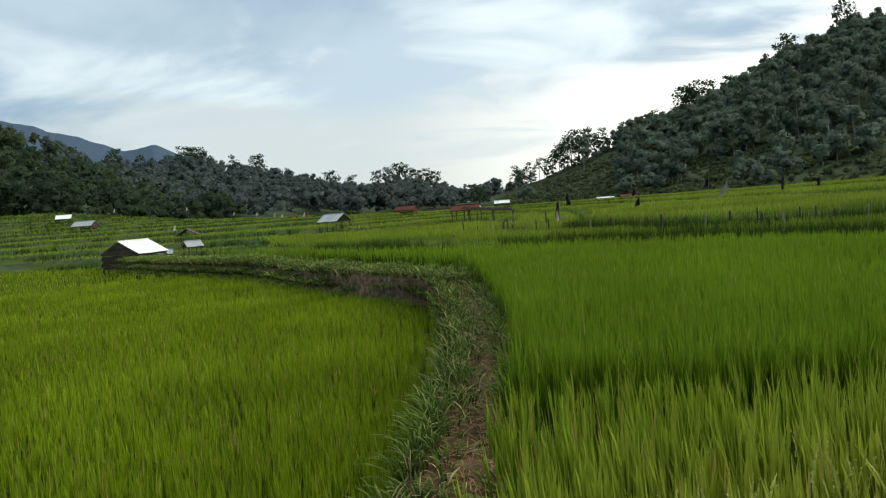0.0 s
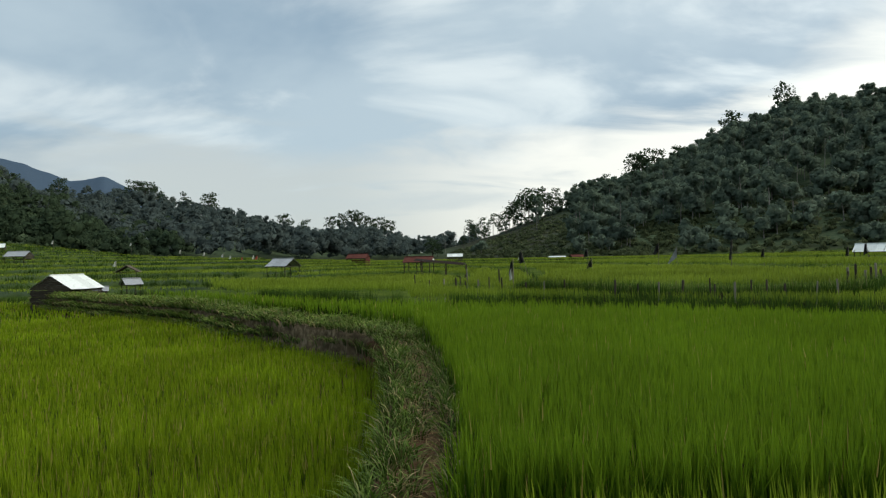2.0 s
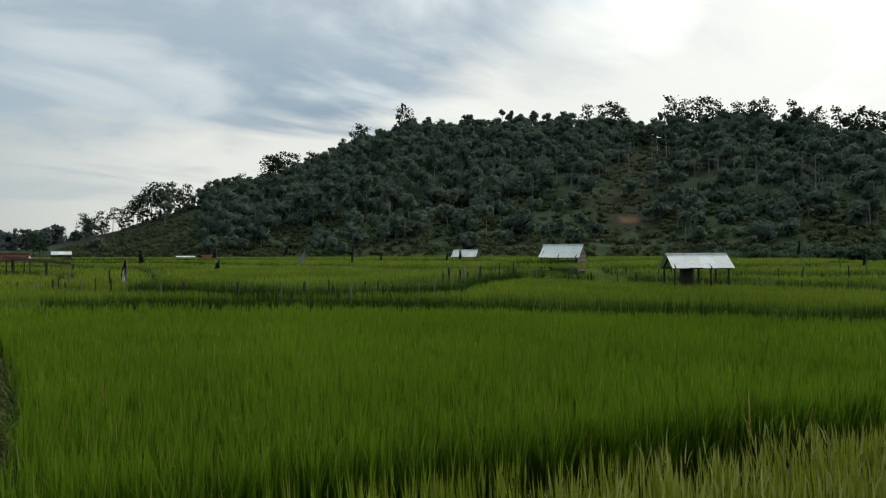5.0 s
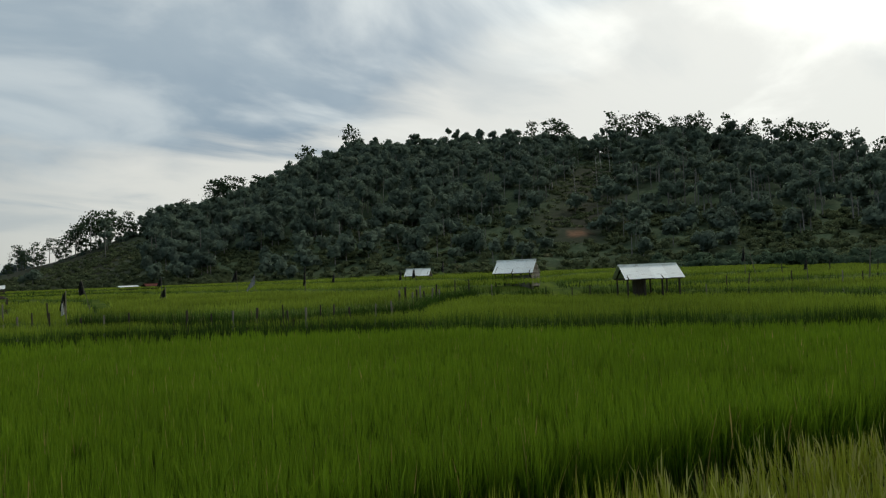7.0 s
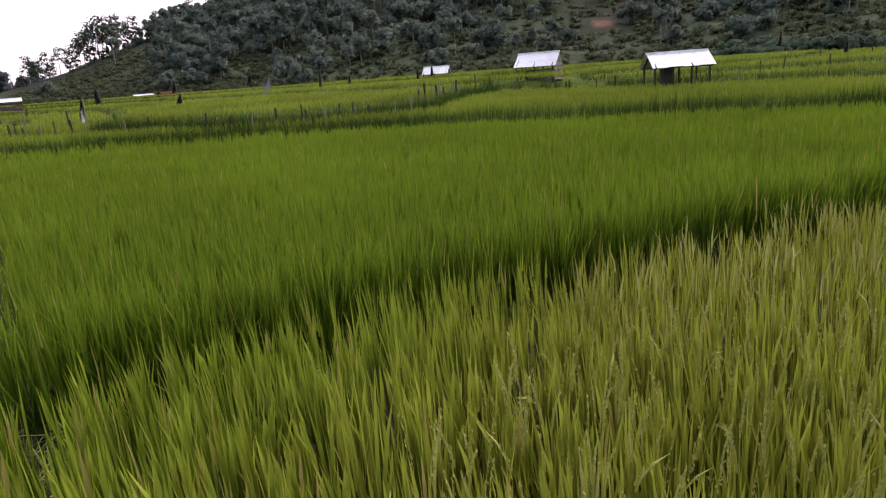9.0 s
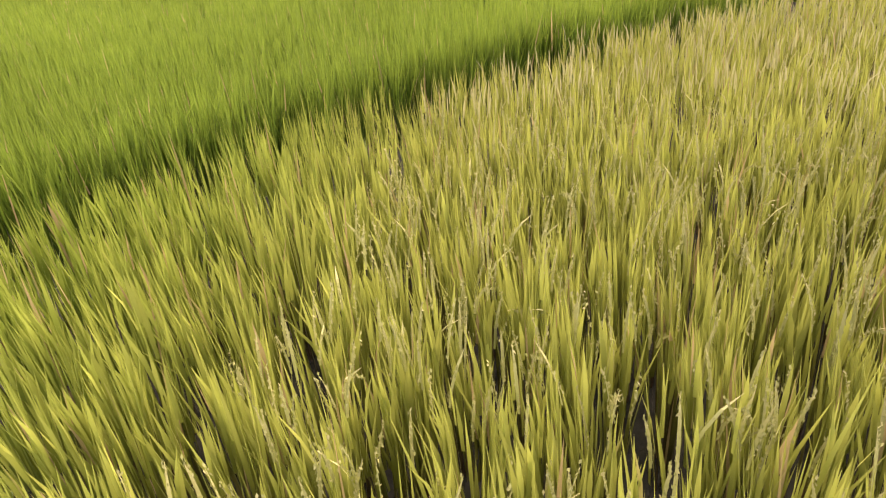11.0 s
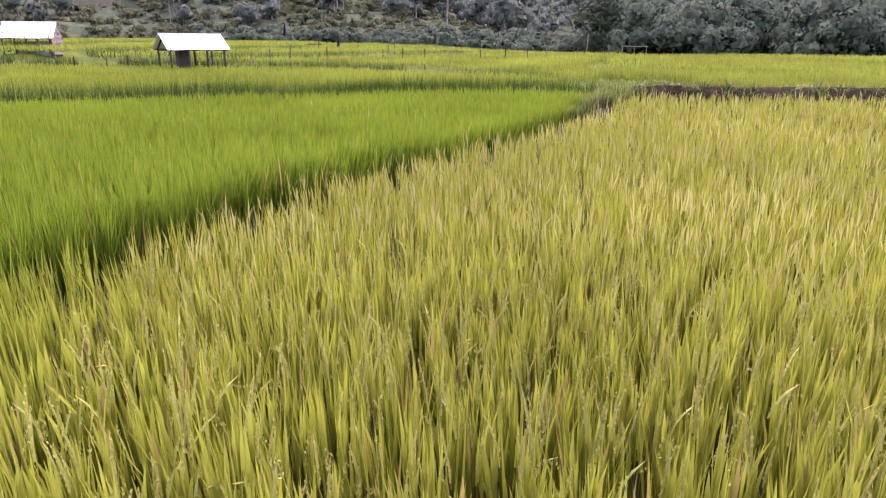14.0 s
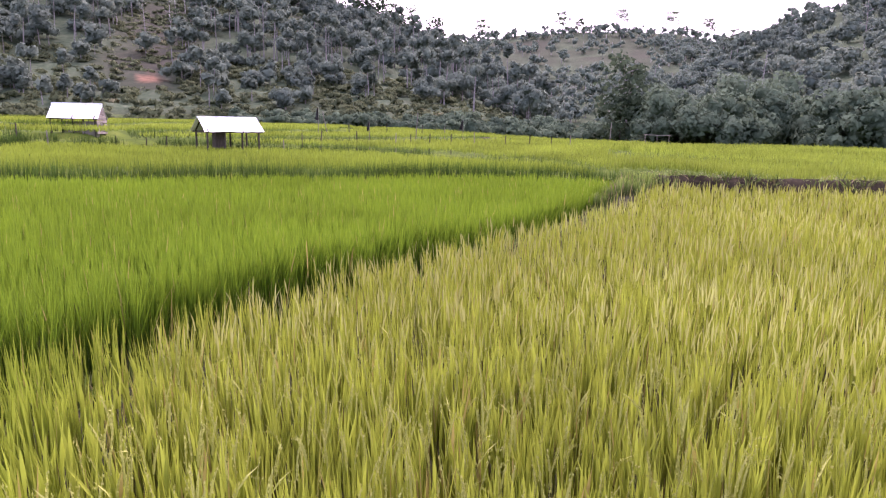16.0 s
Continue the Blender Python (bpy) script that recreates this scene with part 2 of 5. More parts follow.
CROWN_MID = crown_mat("valley_head_leaves_hazed", (0.070, 0.095, 0.092), (0.092, 0.120, 0.112), (0.115, 0.135, 0.122), 0.1)
CROWN_NEAR = crown_mat("thicket_leaves", (0.052, 0.086, 0.054), (0.090, 0.135, 0.080), (0.13, 0.16, 0.095))
CROWN_LIGHT = crown_mat("scrub_leaves", (0.062, 0.082, 0.040), (0.100, 0.124, 0.060), (0.15, 0.15, 0.08))
CROWN_FAR = crown_mat("far_leaves_hazed", (0.100, 0.142, 0.106), (0.130, 0.176, 0.128), (0.16, 0.185, 0.14), 0.2)
BARK = wood_mat("bark_pale", (0.17, 0.16, 0.14), (0.40, 0.38, 0.34), 3)
BARK_DARK = wood_mat("bark_dark", (0.03, 0.026, 0.02), (0.09, 0.075, 0.06), 3)
WOOD = wood_mat("weathered_wood", (0.10, 0.085, 0.07), (0.30, 0.27, 0.23))
WOOD_DARK = wood_mat("dark_wood", (0.022, 0.018, 0.014), (0.085, 0.07, 0.055))
ZINC = sheet_mat("zinc_sheet", (0.80, 0.84, 0.82), (0.42, 0.41, 0.37), 0.2)
ZINC_GREY = sheet_mat("grey_zinc_sheet", (0.36, 0.38, 0.41), (0.18, 0.16, 0.14), 0.3)
RUST = sheet_mat("rusted_sheet", (0.13, 0.048, 0.040), (0.07, 0.034, 0.026), 0.5, 0.7)
RUST_DARK = sheet_mat("dark_rusted_sheet", (0.024, 0.020, 0.019), (0.05, 0.03, 0.022), 0.5, 0.75)
THATCH = wood_mat("thatch", (0.05, 0.042, 0.034), (0.14, 0.12, 0.09), 9)
WHITE_CLOTH = sheet_mat("white_plastic", (0.72, 0.72, 0.70), (0.4, 0.38, 0.34), 0.3, 0.5)
BLACK_CLOTH = sheet_mat("black_plastic", (0.020, 0.020, 0.023), (0.06, 0.055, 0.05), 0.3, 0.5)
RED_CLOTH = sheet_mat("red_plastic", (0.55, 0.08, 0.05), (0.3, 0.06, 0.05), 0.3, 0.5)
DIRT = dirt_mat("path_dirt", (0.035, 0.020, 0.012), (0.095, 0.052, 0.028), (0.17, 0.11, 0.065))
CLAY = dirt_mat("bank_clay", (0.045, 0.036, 0.022), (0.13, 0.095, 0.058), (0.31, 0.245, 0.165), 5.0, 0.9)
MUD = dirt_mat("dark_mud", (0.013, 0.011, 0.007), (0.028, 0.023, 0.013), (0.065, 0.050, 0.031), 6.0, 0.9)
# A forested range: the haze of distance is put into this blue.
FAR_HILL = crown_mat("distant_range_haze", (0.10, 0.15, 0.22), (0.12, 0.18, 0.26), (0.12, 0.18, 0.26), 0.05)
LAND = ground_mat()

# ---- the lie of the land ----
O = np.array((0.2, 0.75))  # where the walker stands


def hashed(ix, iy, seed):
    h = (ix.astype(np.int64) * 374761393 + iy.astype(np.int64) * 668265263 + seed * 974711) & 0x7FFFFFFF
    h = ((h ^ (h >> 13)) * 1274126177) & 0x7FFFFFFF
    return ((h ^ (h >> 16)) & 0xFFFF) / 65535.0


def rough(x, y, seed=0, octaves=4):
    """Soft value noise, about -1 to 1."""
    total, amp, norm = 0.0, 1.0, 0.0
    for o in range(octaves):
        ix, iy = np.floor(x), np.floor(y)
        fx, fy = x - ix, y - iy
        fx, fy = fx * fx * (3 - 2 * fx), fy * fy * (3 - 2 * fy)
        a, b = hashed(ix, iy, seed + o), hashed(ix + 1, iy, seed + o)
        c, d = hashed(ix, iy + 1, seed + o), hashed(ix + 1, iy + 1, seed + o)
        total = total + amp * (a + (b - a) * fx + (c - a) * fy + (a - b - c + d) * fx * fy)
        norm += amp
        amp, x, y = amp * 0.5, x * 2.03 + 17.1, y * 2.03 - 9.7
    return 2 * total / norm - 1


def inside(x, y, poly):
    hit = np.zeros(np.shape(x), bool)
    p = np.array(poly, float)
    for (x0, y0), (x1, y1) in zip(p, np.roll(p, -1, 0)):
        cross = (y0 > y) != (y1 > y)
        with np.errstate(divide="ignore", invalid="ignore"):
            hit ^= cross & (x < (x1 - x0) * (y - y0) / (y1 - y0 + 1e-12) + x0)
    return hit


def along_line(line, step):
    """Points every step metres along a line, with the way at each."""
    p = np.array(line, float)
    d = np.r_[0, np.cumsum(np.linalg.norm(np.diff(p, axis=0), axis=1))]
    s = np.arange(0, d[-1], step)
    q = np.stack([np.interp(s, d, p[:, i]) for i in range(2)], -1)
    w = np.gradient(q, axis=0)
    return q, w / np.linalg.norm(w, axis=1, keepdims=True)


def polar(x, y):
    return np.degrees(np.arctan2(x - O[0], y - O[1])), np.hypot(x - O[0], y - O[1])


def spot(az, r):
    return O[0] + r * math.sin(radians(az)), O[1] + r * math.cos(radians(az))


# Edges of the near paddies.
LOW_EDGE = [(-0.5, -30), (-0.4, 0), (-0.25, 4), (-0.12, 6.5), (-0.05, 9), (-0.05, 14), (-0.3, 15.8), (-2.5, 19.0), (-4.3, 22), (-7.3, 27.2), (-11.8, 32.2), (-19, 40), (-23, 46)]
LOW_FIELD = LOW_EDGE + [(-33, 50), (-60, 52), (-90, 30), (-90, -30)]
SPLIT = [(0.45, 3.75), (1.3, 3.6), (2.3, 3.5), (3.5, 3.2), (5.0, 2.9), (6.3, 2.5), (7.9, 1.8), (10.5, 1.1), (12.6, 0.8), (14.3, 0.7)]
GREEN_FAR = [(-12.6, 33.6), (-5.2, 25.6), (-1, 20.6), (2.1, 19.2), (3.7, 18.5), (6.5, 16.3), (9.3, 13.2), (11.2, 10.2), (13.0, 7.6), (15.5, 4.6), (16.2, 2.6), (15.0, 0.9)]
GREEN_FIELD = [(0.42, 4.4), (0.62, 6.0), (0.74, 8), (0.76, 11), (0.7, 13.4), (0.3, 16.2), (-2.0, 19.4), (-6.2, 25.8), (-12, 33)] + GREEN_FAR[1:] + [(x, y + 0.95) for x, y in SPLIT[::-1]]
GOLD_FIELD = [(0.1, -12), (0.09, 0), (0.09, 2), (0.19, 3.5)] + [(x, y - 0.05 + float(np.interp(x, [1.3, 2.3, 3.6], [0.35, 0.25, 0.0]))) for x, y in SPLIT[1:]] + [(14.7, -1), (15.2, -3), (15.6, -5), (17.5, -12)]
FENCE_LINE = [(1.3, 27.5), (4.2, 22.6), (7.2, 19.6), (9.6, 18.2), (12.4, 17.4), (14.2, 19.5), (17, 22), (20.5, 24)]
STRIP_FIELD = [(x * 1.02 + 0.25, y * 1.02 + 0.35) for x, y in GREEN_FAR] + [(20, 3), (27, 12), (26, 20), (20.5, 23.6)] + [(x, y - 0.3) for x, y in FENCE_LINE[::-1]] + [(-2, 34), (-12, 44)]
DITCH = [(5.9, 20.7), (7.2, 19.7), (9.6, 18.3), (12.5, 17.5), (11.7, 16.3), (9.0, 17.0), (6.4, 18.6)]
UPPER_FIELD = FENCE_LINE[1:] + [(34, 30), (60, 60), (30, 110), (9, 110), (10, 50), (6.5, 30)]
DIKE_LINE = [(15.1, 0.5), (15.4, -1), (15.7, -3), (16.1, -5), (18, -12)]
RING = (18, 25, 38, 48, 60, 75, 90, 105, 130, 170)
RISE = {
    -90: (-1.2, -1.2, -1.2, -1.2, 0.4, 1.4, 2.4, 3.8, 5.5, 6.0),
    -30: (-1.2, -1.2, -1.2, -1.2, -0.3, 0.8, 1.9, 3.3, 5.1, 5.6),
    -20: (-1.2, -1.2, -1.2, -1.1, 0.05, 0.6, 1.1, 1.6, 2.4, 2.6),
    -10: (-0.2, -0.15, -0.1, 0.0, 0.25, 0.6, 0.9, 1.1, 1.4, 1.4),
    2: (-0.15, -0.1, -0.05, -0.05, 0.0, 0.35, 0.7, 0.75, 0.8, 0.8),
    20: (-0.15, 0.22, 0.35, 0.5, 0.6, 0.7, 0.8, 0.85, 0.9, 0.9),
    36: (-0.15, 0.3, 0.6, 0.7, 0.75, 0.8, 0.85, 0.9, 0.95, 1.0),
    45: (-0.15, 0.35, 0.8, 0.8, 0.8, 0.8, 0.85, 0.9, 0.95, 1.0),
    56: (-0.15, -0.12, 0.42, 0.55, 0.6, 0.65, 0.7, 0.75, 0.8, 1.0),
    65: (-0.15, -0.1, 0.3, 0.45, 0.5, 0.5, 0.5, 0.5, 0.5, 1.0),
    75: (-0.1, 0.0, 0.1, 0.25, 0.3, 0.2, 0.0, 0.0, 0.0, 1.0),
    88: (0.2, 0.2, 0.2, 0.05, -0.4, -0.8, -1.0, -1.0, -1.0, 0.0),
    180: (0.0, 0.0, 0.0, 0.0, 0.0, 0.0, 0.0, 0.0, 0.0, 0.0),
}
# Hills: heading, ridge distance, foot distance and the ground's height on the ridge.
HILL_RIGHT = [(4, 480, 330, 8), (8.5, 450, 260, 17), (12.5, 430, 215, 27), (16.7, 410, 190, 36), (21, 400, 180, 40), (24, 400, 175, 50), (27.8, 400, 170, 63), (31.6, 400, 165, 72), (38, 390, 160, 72), (45, 385, 155, 71), (50, 385, 150, 67), (54, 385, 150, 67), (60, 385, 145, 67), (64, 385, 140, 59), (68, 380, 135, 50), (71, 370, 130, 43), (74, 350, 130, 30), (78, 320, 130, 14), (82, 290, 130, 2)]
HILL_LEFT = [(-95, 330, 150, 60), (-60, 330, 165, 55), (-45, 330, 170, 52), (-32.5, 330, 175, 40), (-29, 330, 180, 30), (-25.5, 335, 190, 21), (-22, 340, 200, 12), (-18, 350, 230, 2)]
HILL_MID = [(-34, 540, 300, 46), (-25, 530, 260, 43), (-20, 520, 240, 41), (-16, 520, 240, 35), (-12.8, 520, 240, 29), (-8.3, 520, 260, 16), (-5, 540, 280, 10), (-1, 560, 330, 2)]
HILL_FAR = [(-9, 720, 450, 18), (-6, 720, 430, 22), (-3.5, 720, 420, 32), (-1.2, 720, 420, 24), (1.2, 720, 420, 14), (2.8, 720, 430, 6), (7, 740, 470, 3)]
HILL_VALLEY = [(58, 800, 420, 70), (71, 780, 380, 92), (75.7, 760, 340, 93), (80.7, 740, 310, 96), (85, 740, 300, 99), (91.6, 740, 310, 96), (95, 740, 330, 86), (105, 760, 350, 90)]
HILL_SPUR = [(86, 460, 280, 2), (90, 450, 240, 18), (94.6, 430, 190, 40), (96.85, 425, 170, 48), (99.4, 420, 155, 57), (105, 410, 140, 68), (115, 400, 130, 78), (135, 400, 130, 70), (170, 420, 160, 50), (200, 430, 180, 40)]
HILLS = (HILL_RIGHT, HILL_LEFT, HILL_MID, HILL_FAR, HILL_VALLEY, HILL_SPUR)


def hill_height(az, r, x, y, table, seed):
    t = np.array(table, float)
    ridge, foot, top = (np.interp(az, t[:, 0], t[:, i]) for i in (1, 2, 3))
    wide = np.clip(np.minimum(az - t[0, 0] + 4, t[-1, 0] + 4 - az) / 4, 0, 1)
    wave = rough(x / 60, y / 60, seed) * 0.16
    u = np.clip((r - foot) / (ridge - foot), 0, 1)
    back = np.clip(1 - (r - ridge) / (ridge * 0.8), 0, 1)
    front = u ** 1.15 * (1 + wave * (1 - u))
    return np.where(r < ridge, front, back) * top * wide


def cleared(az, r):
    """How bare the slope is, 0 to 1."""
    slide = np.clip(1.4 * np.exp(-(((az - 50.2 - (r - 240) * 0.03) / 2.9) ** 2)), 0, 1) * (r > 188) * (r < 345)
    upper = np.clip(1.3 * np.exp(-(((az - 62) / 3.5) ** 2)) - 0.3, 0, 1) * (r > 270) * (r < 345)
    tail = np.clip((17.5 - az) / 3, 0, 1) * (az > 3) * (r > 150)
    return np.clip(np.maximum.reduce([slide, upper, tail]), 0, 1)


def scar(az, r):
    """The slip of red earth on the cleared slope."""
    return np.exp(-(((az - 50.2) / 1.7) ** 2) - ((r - 182) / 26) ** 2)


def strip_level(az, r):
    """The strip paddy lies a little higher towards the huts."""
    return 0.09 + np.interp(az, [24, 44, 74, 88], [0.0, 0.03, 0.03, 0.0]) - np.interp(r, [19.6, 19.9], [0.0, 0.2]) * np.clip((az - 40) / 12, 0, 1)


def height(x, y, cover=False):
    x, y = np.asarray(x, float), np.asarray(y, float)
    az, r = polar(x, y)
    keys = sorted(RISE)
    table = np.array([RISE[k] for k in keys])
    cols = np.stack([np.interp(az, keys, table[:, i]) for i in range(len(RING))], -1)
    rr = np.clip(r, RING[0], RING[-1])
    i = np.clip(np.searchsorted(RING, rr) - 1, 0, len(RING) - 2)
    lo, hi = np.array(RING)[i], np.array(RING)[i + 1]
    f = (rr - lo) / (hi - lo)
    take = lambda j: np.take_along_axis(cols, j[..., None], -1)[..., 0]
    s = take(i) * (1 - f) + take(i + 1) * f
    s = s + 0.10 * rough(x / 14, y / 14, 5, 2)
    step = np.where(az < -9, 0.48, 0.24)
    q = s / step
    base = np.floor(q)
    far = step * (base + np.clip((q - base) * 22, 0, 1)) - 0.02
    z = far + 0.02 * rough(x / 1.5, y / 1.5, 9, 2)
    z = np.where(inside(x, y, UPPER_FIELD), np.maximum(z, 0.40), z)
    z = np.where(inside(x, y, STRIP_FIELD), strip_level(az, r), z)
    z = np.where(inside(x, y, DITCH), -0.1, z)
    z = np.where(inside(x, y, GREEN_FIELD), -0.17, z)
    z = np.where(inside(x, y, GOLD_FIELD), -0.12, z)
    low = inside(x - 0.4, y - 0.3, LOW_FIELD)
    z = np.where(low, np.where(r < 56, -1.22, z), z)
    on_path = (~low) & (x > -1) & (x < 0.4) & (y < 15.5)
    z = np.where(on_path, -0.16, z)
    heights = [hill_height(az, r, x, y, h, 20 + n) for n, h in enumerate(HILLS)]
    hill = np.maximum.reduce(heights)
    z = np.where(hill > 0.3, np.maximum(z, z * 0.3 + hill), z)
    if not cover:
        return z
    bump = 1.2 * rough(x / 9, y / 9, 33, 3)
    z = np.where(hill > 3, z + bump, z)
    field = ((r > 17) & (r < 190) & (hill < 2)).astype(float)
    scrub = np.clip(hill / 4, 0, 1)
    # Dark weedy edges of the far terraces.
    scrub = np.maximum(scrub, 0.95 * ((q - base) < 0.2) * (r > 44) * (r < 200) * (az < -6))
    n = rough(x / 35, y / 35, 41, 3)
    bare = np.clip(cleared(az, r) * (az > 30) * (0.5 + 0.5 * n), 0, 1)
    bare = np.maximum(bare, np.clip((az - 4) / 2, 0, 1) * np.clip((17 - az) / 5, 0, 1) * np.clip(hill / 5, 0, 1) * 0.55)
    bare = np.maximum(bare, ((az > 76) & (az < 95) & (r > 420)) * np.clip(0.2 + 0.6 * n, 0, 1))
    red = np.zeros_like(z)
    for a0, r0, wa, wr in ((50.2, 202, 1.3, 7), (105.5, 128, 2.2, 14), (88.5, 118, 1.6, 7)):
        red = np.maximum(red, np.clip(4 * np.exp(-(((az - a0) / wa) ** 2) - ((r - r0) / wr) ** 2) - 1.8 + 1.6 * n + 0.8 * rough(x / 6, y / 6, 45, 2), 0, 1))
    return z, np.stack([field, scrub * (1 - bare), bare, 1 - red], -1)


def mesh_np(name, co, flat, counts, mat, smooth=False, normals=None, **attrs):
    """A mesh object from arrays: places, corner indices, corners per face, and values per point."""
    me = bpy.data.meshes.new(name)
    me.vertices.add(len(co))
    me.vertices.foreach_set("co", np.ascontiguousarray(co, np.float32).ravel())
    me.loops.add(len(flat))
    me.loops.foreach_set("vertex_index", np.ascontiguousarray(flat, np.int32))
    me.polygons.add(len(counts))
    starts = np.r_[0, np.cumsum(counts)[:-1]].astype(np.int32)
    me.polygons.foreach_set("loop_start", starts)
    me.polygons.foreach_set("use_smooth", np.full(len(counts), smooth))
    for key, v in attrs.items():
        v = np.ascontiguousarray(v, np.float32)
        if v.ndim == 1:
            me.attributes.new(key, "FLOAT", "POINT").data.foreach_set("value", v)
        else:
            me.attributes.new(key, "FLOAT_COLOR", "POINT").data.foreach_set("color", v.ravel())
    me.update(calc_edges=True)
    if normals is not None:
        me.normals_split_custom_set_from_vertices(np.ascontiguousarray(normals, np.float32))
    me.materials.append(mat)
    return new(name, me)


def grid_faces(rows, cols, wrap=False):
    i = np.arange(rows - 1)[:, None] * cols
    j = np.arange(cols if wrap else cols - 1)[None, :]
    k = (j + 1) % cols
    return np.stack([i + j, i + cols + j, i + cols + k, i + k], -1).reshape(-1, 4)


def build_ground():
    r = np.r_[0.0, np.arange(0.5, 26, 0.42), np.arange(26, 62, 0.6), np.arange(62, 200, 1.9), np.geomspace(200, 4600, 80)]
    a = np.r_[np.arange(-48, 118, 0.72), np.arange(118, 312, 4.0)]
    rr, aa = np.meshgrid(r, np.radians(a), indexing="ij")
    x, y = O[0] + rr * np.sin(aa), O[1] + rr * np.cos(aa)
    z, cover = height(x, y, True)
    co = np.stack([x, y, z], -1).reshape(-1, 3)
    f = grid_faces(len(r), len(a), True)[:, ::-1]
    ob = mesh_np("ground", co, f.ravel(), np.full(len(f), 4), LAND, True, cover=cover.reshape(-1, 4))
    tagged(ob, "terraced paddy land rising to brush-covered valley hills", "ground", kind="structure")


build_ground()


def build_far_range():
    """The range at the valley's end, its blue haze put into the colour."""
    az = np.arange(-60, -8, 0.25)
    el = np.interp(az, [-60, -45, -36, -32.5, -30.8, -28.7, -26.9, -24.8, -22.6, -21, -18.5, -15, -8], [7, 9.4, 8.9, 8.45, 8.1, 7.4, 6.8, 6.05, 6.5, 5.7, 4.6, 2.6, 0.4])
    el = el + 0.32 + 0.05 * rough(az * 1.3, az * 0 + 2, 70, 4)
    rows = []
    for u, r in ((0.0, 2300), (0.35, 2600), (0.7, 2850), (1.0, 3050), (0.6, 3500)):
        rows.append(np.stack([O[0] + r * np.sin(np.radians(az)), O[1] + r * np.cos(np.radians(az)), 3050 * np.tan(np.radians(el)) * u * (1 + 0.04 * rough(az / 2, az * 0 + u * 9, 71))], -1))
    co = np.concatenate(rows)
    f = grid_faces(len(rows), len(az))[:, ::-1]
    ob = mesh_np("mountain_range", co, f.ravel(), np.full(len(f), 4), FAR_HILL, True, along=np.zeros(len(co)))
    tagged(ob, "distant forested mountain range behind the valley, coloured haze blue", "mountain", kind="structure")


build_far_range()

# ---- rice, grass and the path ----
RNG = np.random.default_rng(7)


def blades(base, length, width, lean_way, lean, segs, face=None, droop=0.0):
    """Tapering blades: arrays of places, faces, and the share of the way along each."""
    n = len(base)
    s = np.linspace(0, 1, segs + 1)
    sx, cx = np.sin(lean_way), np.cos(lean_way)
    out = (lean[:, None] * s ** 1.6 + droop * s ** 4) * length[:, None]
    rise = length[:, None] * (s - (0.28 * lean[:, None] + 0.75 * droop) * s ** 3)
    mid = np.stack([base[:, None, 0] + sx[:, None] * out, base[:, None, 1] + cx[:, None] * out, base[:, None, 2] + rise], -1)
    face = lean_way + RNG.normal(0, 0.9, n) if face is None else face
    side = np.stack([np.cos(face), -np.sin(face), np.zeros(n)], -1)
    w = width[:, None] * np.interp(s, [0, 0.35, 0.8, 1], [0.75, 1.0, 0.88, 0.0])
    left = mid[:, :-1] - side[:, None] * w[:, :-1, None] * 0.5
    right = mid[:, :-1] + side[:, None] * w[:, :-1, None] * 0.5
    co = np.concatenate([np.stack([left, right], 2).reshape(n, -1, 3), mid[:, -1:]], 1)
    per = 2 * segs + 1
    one, counts = [], []
    for k in range(segs - 1):
        one += [2 * k, 2 * k + 1, 2 * k + 3, 2 * k + 2]
        counts.append(4)
    one += [2 * segs - 2, 2 * segs - 1, 2 * segs]
    counts.append(3)
    flat = (np.arange(n)[:, None] * per + np.array(one)).ravel()
    al = np.tile(np.r_[np.repeat(s[:-1], 2), 1.0], n)
    return co.reshape(-1, 3), flat, np.tile(counts, n), al


def join(parts):
    co, flat, counts, al, off = [], [], [], [], 0
    for c, f, k, a in parts:
        co.append(c), flat.append(f + off), counts.append(k), al.append(a)
        off += len(c)
    return np.concatenate(co), np.concatenate(flat), np.concatenate(counts), np.concatenate(al)


def hills_of(poly, spacing, near, far, az0=-48, az1=122):
    """Planting holes on a shaky grid within a field, between two distances."""
    p = np.array(poly)
    x0, y0 = np.maximum(p.min(0), O - far)
    x1, y1 = np.minimum(p.max(0), O + far)
    gx, gy = np.meshgrid(np.arange(x0, x1, spacing), np.arange(y0, y1, spacing))
    x, y = gx.ravel(), gy.ravel()
    x = x + RNG.normal(0, spacing * 0.2, len(x))
    y = y + RNG.normal(0, spacing * 0.2, len(y))
    az, r = polar(x, y)
    ok = inside(x, y, poly) & (r >= near) & (r < far) & (az > az0) & (az < az1)
    return x[ok], y[ok]


